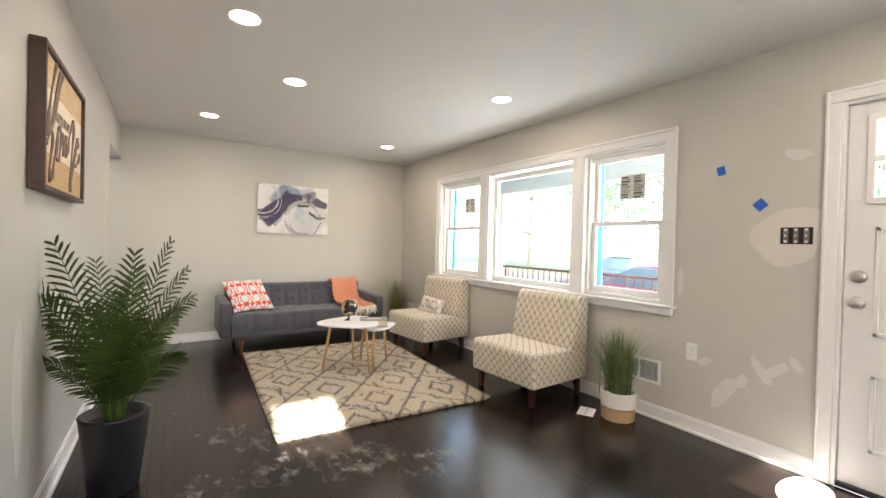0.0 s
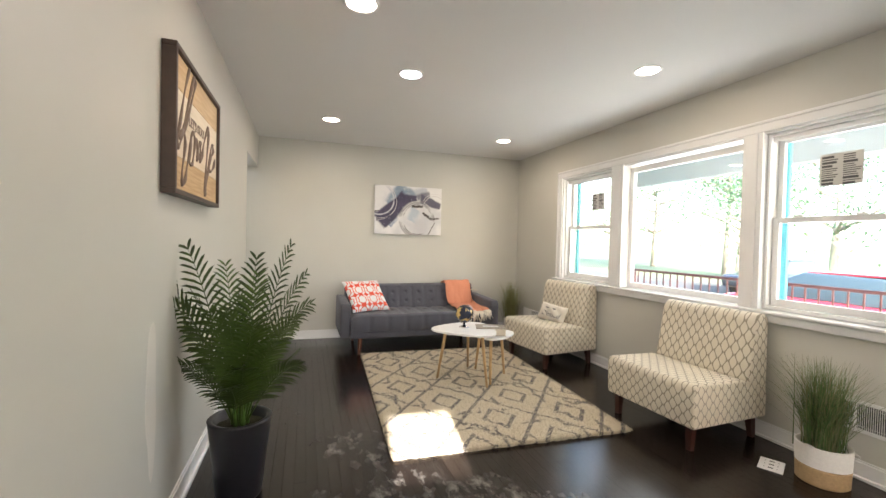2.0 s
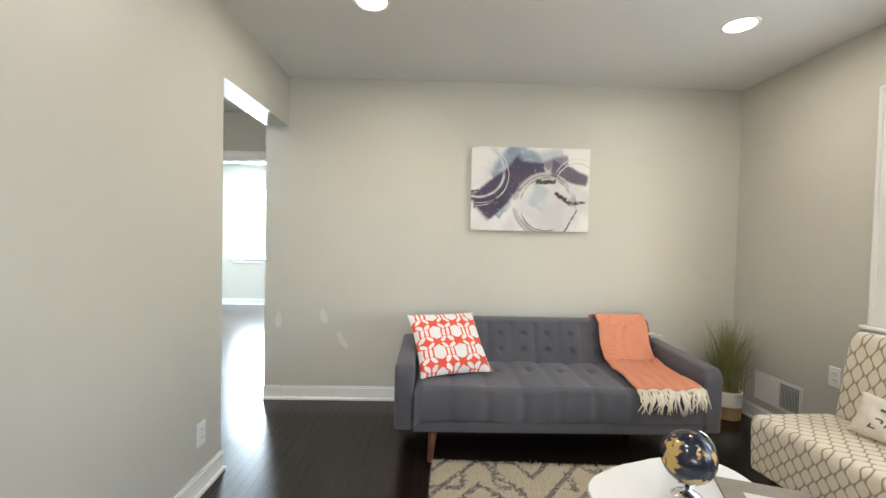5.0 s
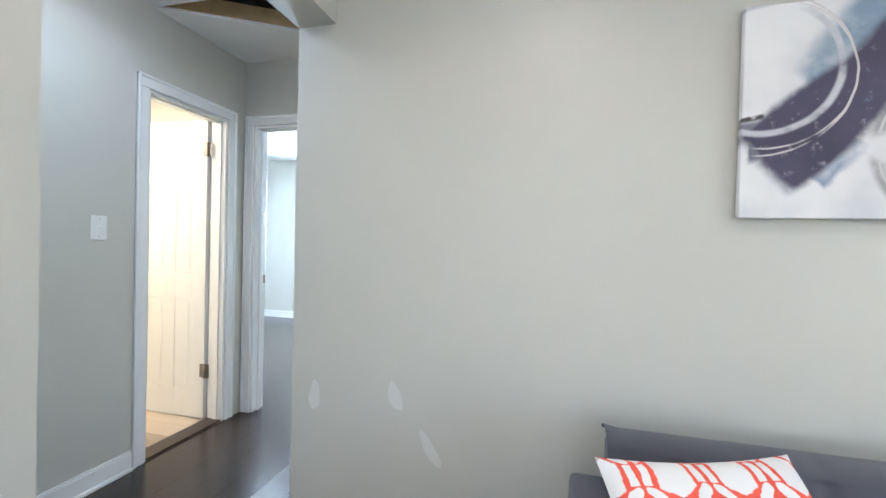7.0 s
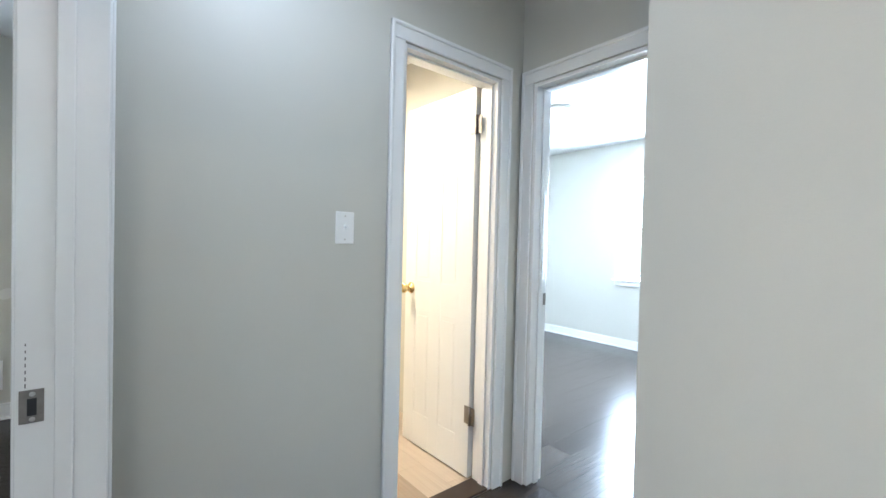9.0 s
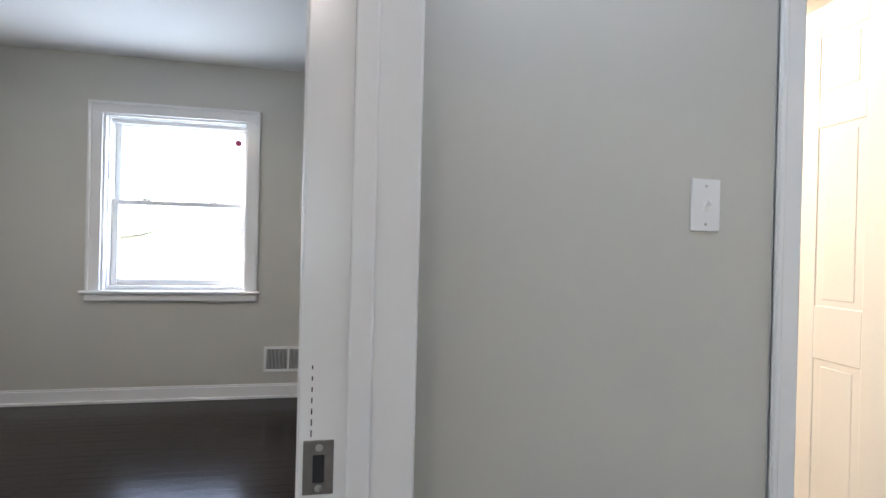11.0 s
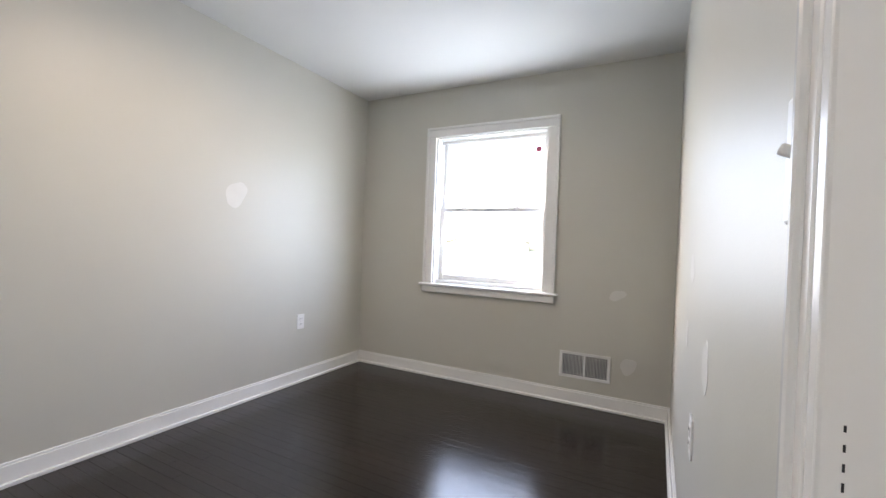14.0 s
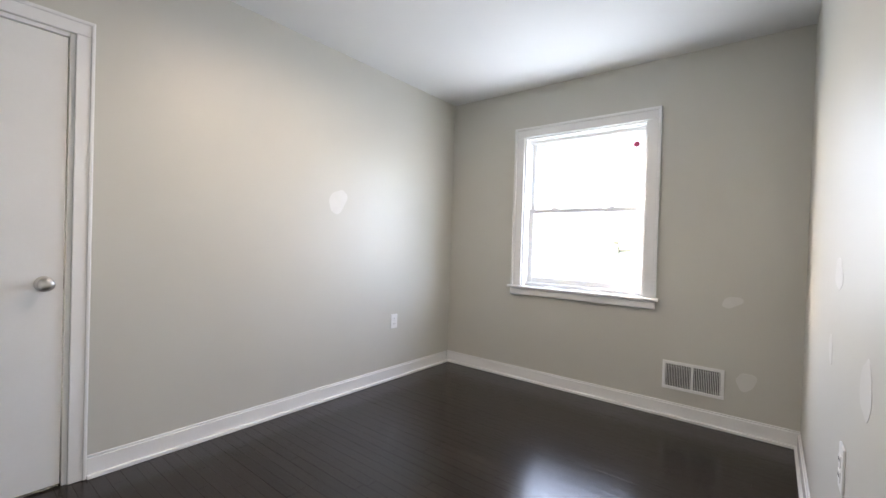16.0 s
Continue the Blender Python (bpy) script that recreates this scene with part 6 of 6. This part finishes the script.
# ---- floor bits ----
# Pale oval laid on the dark floor to paint the sun patch bright
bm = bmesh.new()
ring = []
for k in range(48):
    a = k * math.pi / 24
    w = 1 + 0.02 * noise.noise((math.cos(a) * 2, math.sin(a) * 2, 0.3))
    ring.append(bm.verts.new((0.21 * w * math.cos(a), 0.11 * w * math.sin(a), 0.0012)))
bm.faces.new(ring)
dust = part("sun_patch_oval", bm, mat("painted_sun_patch", (0.72, 0.71, 0.69), 0.9, vary=0.05, scale=20))
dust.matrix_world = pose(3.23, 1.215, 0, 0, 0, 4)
tagged(dust, "pale oval painting the sun patch on the floor by the door", "dust")
pl = thing("wall_plate", pose(3.115, 2.47, 0.0, 0, 0, 28), "loose white three-gang wall plate lying on the floor", "wall plate")
bx("plate", -0.082, 0.082, -0.058, 0.058, 0.0005, 0.006, PLASTIC, pl, r=0.002)
for k in (-1, 0, 1):
    bx("slot", k * 0.046 - 0.006, k * 0.046 + 0.006, -0.012, 0.012, 0.0061, 0.0066, BLACK, pl, r=0.0002)
    for s in (-0.03, 0.03):
        bx("screw_hole", k * 0.046 - 0.003, k * 0.046 + 0.003, s - 0.003, s + 0.003, 0.0061, 0.0065, BLACK, pl, r=0.0002)
# ---- outside ----
LAWN = mat("lawn", (0.12, 0.16, 0.08), 0.95, vary=0.35, scale=0.6, bump=0.6, bump_scale=30)
ASPHALT = mat("asphalt", (0.06, 0.06, 0.062), 0.9, vary=0.15, scale=2)
CONCRETE = mat("porch_concrete", (0.58, 0.57, 0.55), 0.85, vary=0.08, scale=4)
PORCHWHITE = mat("porch_white", (0.80, 0.80, 0.80), 0.6, vary=0.02)
BEAM = mat("grey_blue_beam", (0.58, 0.64, 0.69), 0.55, vary=0.04)
RAIL = mat("dark_red_rail", (0.16, 0.055, 0.055), 0.5, vary=0.12, scale=15)
CARRED = mat("red_car_paint", (0.62, 0.03, 0.05), 0.2, vary=0.02, coat=0.6)
CARDARK = mat("dark_car_paint", (0.03, 0.035, 0.05), 0.2, vary=0.05, coat=0.6)
TYRE = mat("tyre", (0.02, 0.02, 0.02), 0.8)
CARGLASS = mat("tinted_glass", (0.05, 0.08, 0.10), 0.06)
BARK = mat("bark", (0.28, 0.24, 0.20), 0.95, vary=0.3, scale=10, bump=0.8)
LEAVES = mat("tree_leaves", (0.12, 0.22, 0.12), 0.6, vary=0.4, scale=1.2)
SIDING = mat("white_siding", (0.72, 0.74, 0.76), 0.6, vary=0.04, scale=2)
SHINGLE = mat("grey_shingles", (0.30, 0.30, 0.31), 0.9, vary=0.15, scale=3)
GZ = -0.55

bm = bmesh.new()
n = 40
grid = [[bm.verts.new(((i - n / 2) * 20, (j - n / 2) * 20, GZ + (0.0 if abs(i - n / 2) < 4 else 0.15 * noise.noise((i * 0.3, j * 0.3, 0))))) for i in range(n + 1)] for j in range(n + 1)]
for j in range(n):
    for i in range(n):
        bm.faces.new((grid[j][i], grid[j][i + 1], grid[j + 1][i + 1], grid[j + 1][i]))
tagged(part("ground", bm, LAWN), "mown green lawn around the house", "ground", "", "structure")
bm = bmesh.new()
box(bm, 14, 20, -120, 120, GZ - 0.1, GZ + 0.01)
tagged(part("road", bm, ASPHALT), "grey asphalt street in front of the house", "road", "", "structure")
bm = bmesh.new()
box(bm, 7.8, 11.4, 0.5, 10.5, GZ - 0.1, GZ + 0.012)
tagged(part("driveway", bm, CONCRETE), "pale concrete driveway", "driveway", "", "structure")

porch = thing("porch", None, "front porch with white ceiling, grey beam and dark rail", "porch", "", "structure")
PX0, PX1, PY0, PY1 = W + 0.18, 5.75, -1.7, 6.5
bx("deck", PX0, PX1, PY0, PY1, GZ, -0.10, CONCRETE, porch, r=0.01)
bx("porch_ceiling", PX0, PX1 + 0.3, PY0, PY1, 2.50, 2.54, PORCHWHITE, porch, r=0.003)
for k in range(1, 9):
    y = PY0 + (PY1 - PY0) * k / 9
    bx("ceiling_batten", PX0, PX1, y - 0.012, y + 0.012, 2.492, 2.5005, PORCHWHITE, porch, r=0.002)
bx("ceiling_batten", PX0 + 1.0, PX0 + 1.03, PY0, PY1, 2.490, 2.5004, BEAM, porch, r=0.002)
bx("beam", PX1 - 0.12, PX1 + 0.02, PY0, PY1, 2.20, 2.4998, BEAM, porch, "grey-blue painted beam", r=0.005)
for y in (-1.6, 6.42):
    bx("post", PX1 - 0.10, PX1, y - 0.05, y + 0.05, -0.10, 2.20, PORCHWHITE, porch, r=0.006)
rail = thing("porch_railing", None, "dark red metal porch railing with thin balusters", "railing")
bx("top_rail", PX1 - 0.075, PX1 - 0.03, -1.55, 6.37, 0.84, 0.875, RAIL, rail, r=0.006)
bx("bottom_rail", PX1 - 0.07, PX1 - 0.035, -1.55, 6.37, 0.00, 0.025, RAIL, rail, r=0.004)
for k in range(5):
    y = -1.52 + k * 1.955
    bx("rail_post", PX1 - 0.07, PX1 - 0.035, y - 0.018, y + 0.018, -0.10, 0.84, RAIL, rail, r=0.004)
bal = None
for k in range(62):
    y = -1.40 + k * 0.125
    if bal is None:
        bal = part("baluster", rbox(-0.008, 0.008, -0.008, 0.008, 0.025, 0.84, 0.002, 1), RAIL, rail)
        ob = bal
    else:
        ob = new("baluster", bal.data)
        ob.parent = rail
    ob.location = (PX1 - 0.0525, y, 0)


def car(name, m, paint, label):
    th = thing(name, m, label, "car")
    prof = [(-2.15, 0.35), (-2.2, 0.62), (-2.1, 0.80), (-1.25, 0.92), (1.55, 0.95), (2.1, 0.86), (2.2, 0.60), (2.15, 0.35)]
    bm = bmesh.new()
    a = [bm.verts.new((x, -0.86, z)) for x, z in prof]
    b = [bm.verts.new((x, 0.86, z)) for x, z in prof]
    bm.faces.new(a); bm.faces.new(b[::-1])
    for k in range(len(prof)):
        bm.faces.new((a[k], b[k], b[(k + 1) % len(prof)], a[(k + 1) % len(prof)]))
    bmesh.ops.bevel(bm, geom=bm.edges[:], offset=0.09, segments=3, profile=0.5, affect="EDGES", clamp_overlap=True)
    part("body", bm, paint, th, smooth=True)
    cab = [(-1.30, 0.90), (-0.65, 1.36), (0.75, 1.40), (1.65, 0.93)]
    bm = bmesh.new()
    a = [bm.verts.new((x, -0.78 if z < 1 else -0.62, z)) for x, z in cab]
    b = [bm.verts.new((x, 0.78 if z < 1 else 0.62, z)) for x, z in cab]
    bm.faces.new(a); bm.faces.new(b[::-1])
    for k in range(4):
        bm.faces.new((a[k], b[k], b[(k + 1) % 4], a[(k + 1) % 4]))
    bmesh.ops.bevel(bm, geom=bm.edges[:], offset=0.05, segments=2, profile=0.5, affect="EDGES", clamp_overlap=True)
    part("windows", bm, CARGLASS, th, "tinted window glass", smooth=True)
    bx("roof_panel", -0.62, 0.72, -0.58, 0.58, 1.375, 1.415, paint, th, r=0.015)
    for x in (-1.35, 1.35):
        for y in (-0.80, 0.80):
            bm = bmesh.new()
            lathe(bm, [(0, -0.1), (0.20, -0.1), (0.32, -0.08), (0.33, 0.0), (0.32, 0.08), (0.20, 0.1), (0, 0.1)], pose(x, y, 0.33, 90, 0, 0), 24)
            wh = part("wheel", bm, TYRE, th, smooth=True)
            bm = bmesh.new()
            lathe(bm, [(0, -0.105), (0.19, -0.106), (0.20, -0.09), (0.20, 0.09), (0.19, 0.106), (0, 0.105)], pose(x, y, 0.33, 90, 0, 0), 20)
            part("rim", bm, NICKEL, wh)
    return th


car("parked_car", pose(9.5, 5.0, GZ + 0.012, 0, 0, 88), CARRED, "red car parked on the driveway")
car("parked_car", pose(17.6, 11.6, GZ + 0.012, 0, 0, 4), CARDARK, "dark car parked along the street")


def tree(x, y, h, r, seed, label, name="tree", leaves=5200):
    th = thing(name, pose(x, y, GZ), label, "tree")
    rng = random.Random(seed)
    bm = bmesh.new()
    tube(bm, [(0, 0, 0), (0.1, 0.05, h * 0.25), (0.05, -0.1, h * 0.5), (0.1, 0, h * 0.8)], [0.05 * h * 0.5, 0.036 * h * 0.5, 0.024 * h * 0.5, 0.006 * h], 10)
    tips = []
    for k in range(12):
        a, z = rng.uniform(0, 6.28), h * rng.uniform(0.28, 0.75)
        e = Vector((math.cos(a) * r * rng.uniform(0.5, 0.9), math.sin(a) * r * rng.uniform(0.5, 0.9), z + h * rng.uniform(0.08, 0.25)))
        tube(bm, [(0.06, 0, z), e * 0.5 + Vector((0, 0, z * 0.45)), e], [0.012 * h, 0.008 * h, 0.003 * h], 6)
        tips += [e, e * 0.7 + Vector((0, 0, z * 0.32))]
    tips += [Vector((rng.gauss(0, r * 0.25), rng.gauss(0, r * 0.25), h * rng.uniform(0.75, 1.0))) for _ in range(6)]
    part("trunk", bm, BARK, th, "brown trunk and limbs", smooth=True)
    verts, faces = [], []
    for k in range(leaves):
        c = rng.choice(tips) + Vector((rng.gauss(0, 1), rng.gauss(0, 1), rng.gauss(0, 0.8))) * r * 0.24
        s = rng.uniform(0.06, 0.15) * h / 8
        a, b = Vector((rng.gauss(0, 1), rng.gauss(0, 1), rng.gauss(0, 1))).normalized(), Vector((rng.gauss(0, 1), rng.gauss(0, 1), rng.gauss(0, 0.5))).normalized()
        i = len(verts)
        verts += [tuple(c - a * s), tuple(c + b * s * 0.5), tuple(c + a * s), tuple(c - b * s * 0.5)]
        faces.append((i, i + 1, i + 2, i + 3))
    me = bpy.data.meshes.new("crown")
    me.from_pydata(verts, [], faces)
    me.materials.append(LEAVES)
    ob = new("crown", me)
    ob.parent = th
    return th


for k, (x, y, h, r) in enumerate(((25, 14, 8, 3.6), (27, 21, 9, 4), (22, 26, 8, 4.5), (33, 24, 10, 5), (18, 30, 7, 4), (24, 18, 5, 3), (23, 4, 7, 3.0), (30, 30, 10, 5), (28, -4, 9, 4), (26, 9, 6, 3))):
    tree(x, y, h, r, 40 + k, "leafy green street tree across the road")
for k, (x, y, h, r) in enumerate(((-27, -9.0, 3.4, 2.6), (-30, 12, 3.2, 2.8), (-31, 3, 3.0, 2.8), (-34, -4, 3.6, 3.0))):
    tree(x, y, h, r, 60 + k, "leafy green tree in the back yard")
for k, (x, y, h, r) in enumerate(((13, 7.5, 1.6, 1.1), (12.6, 5.0, 1.3, 1.0))):
    tree(x, y, h, r, 80 + k, "rounded green shrub on the front lawn", "shrub", 1500)


def shed(x, y, w, d, h, rot, label):
    th = thing("garden_shed", pose(x, y, GZ, 0, 0, rot), label, "shed")
    bx("wall", -w / 2, w / 2, -d / 2, d / 2, 0, h, SIDING, th, r=0.01)
    bm = bmesh.new()
    for a, b in (((-w / 2 - 0.15), 0), (0, w / 2 + 0.15)):
        za, zb = (h - 0.05, h + 0.8) if a < 0 and b == 0 else (h + 0.8, h - 0.05)
        vs = [bm.verts.new(p) for p in ((a, -d / 2 - 0.2, za), (b, -d / 2 - 0.2, zb), (b, d / 2 + 0.2, zb), (a, d / 2 + 0.2, za), (a, -d / 2 - 0.2, za + 0.08), (b, -d / 2 - 0.2, zb + 0.08), (b, d / 2 + 0.2, zb + 0.08), (a, d / 2 + 0.2, za + 0.08))]
        for f in ((0, 1, 2, 3), (4, 7, 6, 5), (0, 4, 5, 1), (1, 5, 6, 2), (2, 6, 7, 3), (3, 7, 4, 0)):
            bm.faces.new([vs[i] for i in f])
    part("roof", bm, SHINGLE, th)
    bx("window", w / 2 - 0.01, w / 2 + 0.02, -0.3, 0.2, 0.9, 1.4, CARGLASS, th, r=0.01)
    bx("gable", -w / 2 + 0.6, w / 2 - 0.6, -d / 2 + 0.02, d / 2 - 0.02, h - 0.01, h + 0.42, SIDING, th, r=0.01)
    return th


shed(-14.5, 10.2, 3.2, 3.6, 1.7, 0, "white garden shed with grey roof in the yard")
shed(-16.0, 6.2, 3.0, 3.4, 1.6, 0, "small white outbuilding behind the fence")
fence = thing("yard_fence", None, "white board back yard fence", "fence")
pk = None
for k in range(70):
    y = -4 + k * 0.26
    if pk is None:
        pk = part("fence_board", rbox(-0.012, 0.012, -0.128, 0.128, 0, 1.0, 0.004, 1), SIDING, fence)
        ob = pk
    else:
        ob = new("fence_board", pk.data)
        ob.parent = fence
    ob.location = (-18.2, y, GZ)
bx("fence_rail", -18.19, -18.15, -4.1, 14.2, GZ + 0.3, GZ + 0.38, SIDING, fence)
bx("fence_rail", -18.19, -18.15, -4.1, 14.2, GZ + 0.85, GZ + 0.93, SIDING, fence)
for k, (x, y, h, r) in enumerate(((-4, 22, 8, 4), (1, 25, 9, 4.5))):
    tree(x, y, h, r, 90 + k, "leafy green tree beyond the far bedroom")
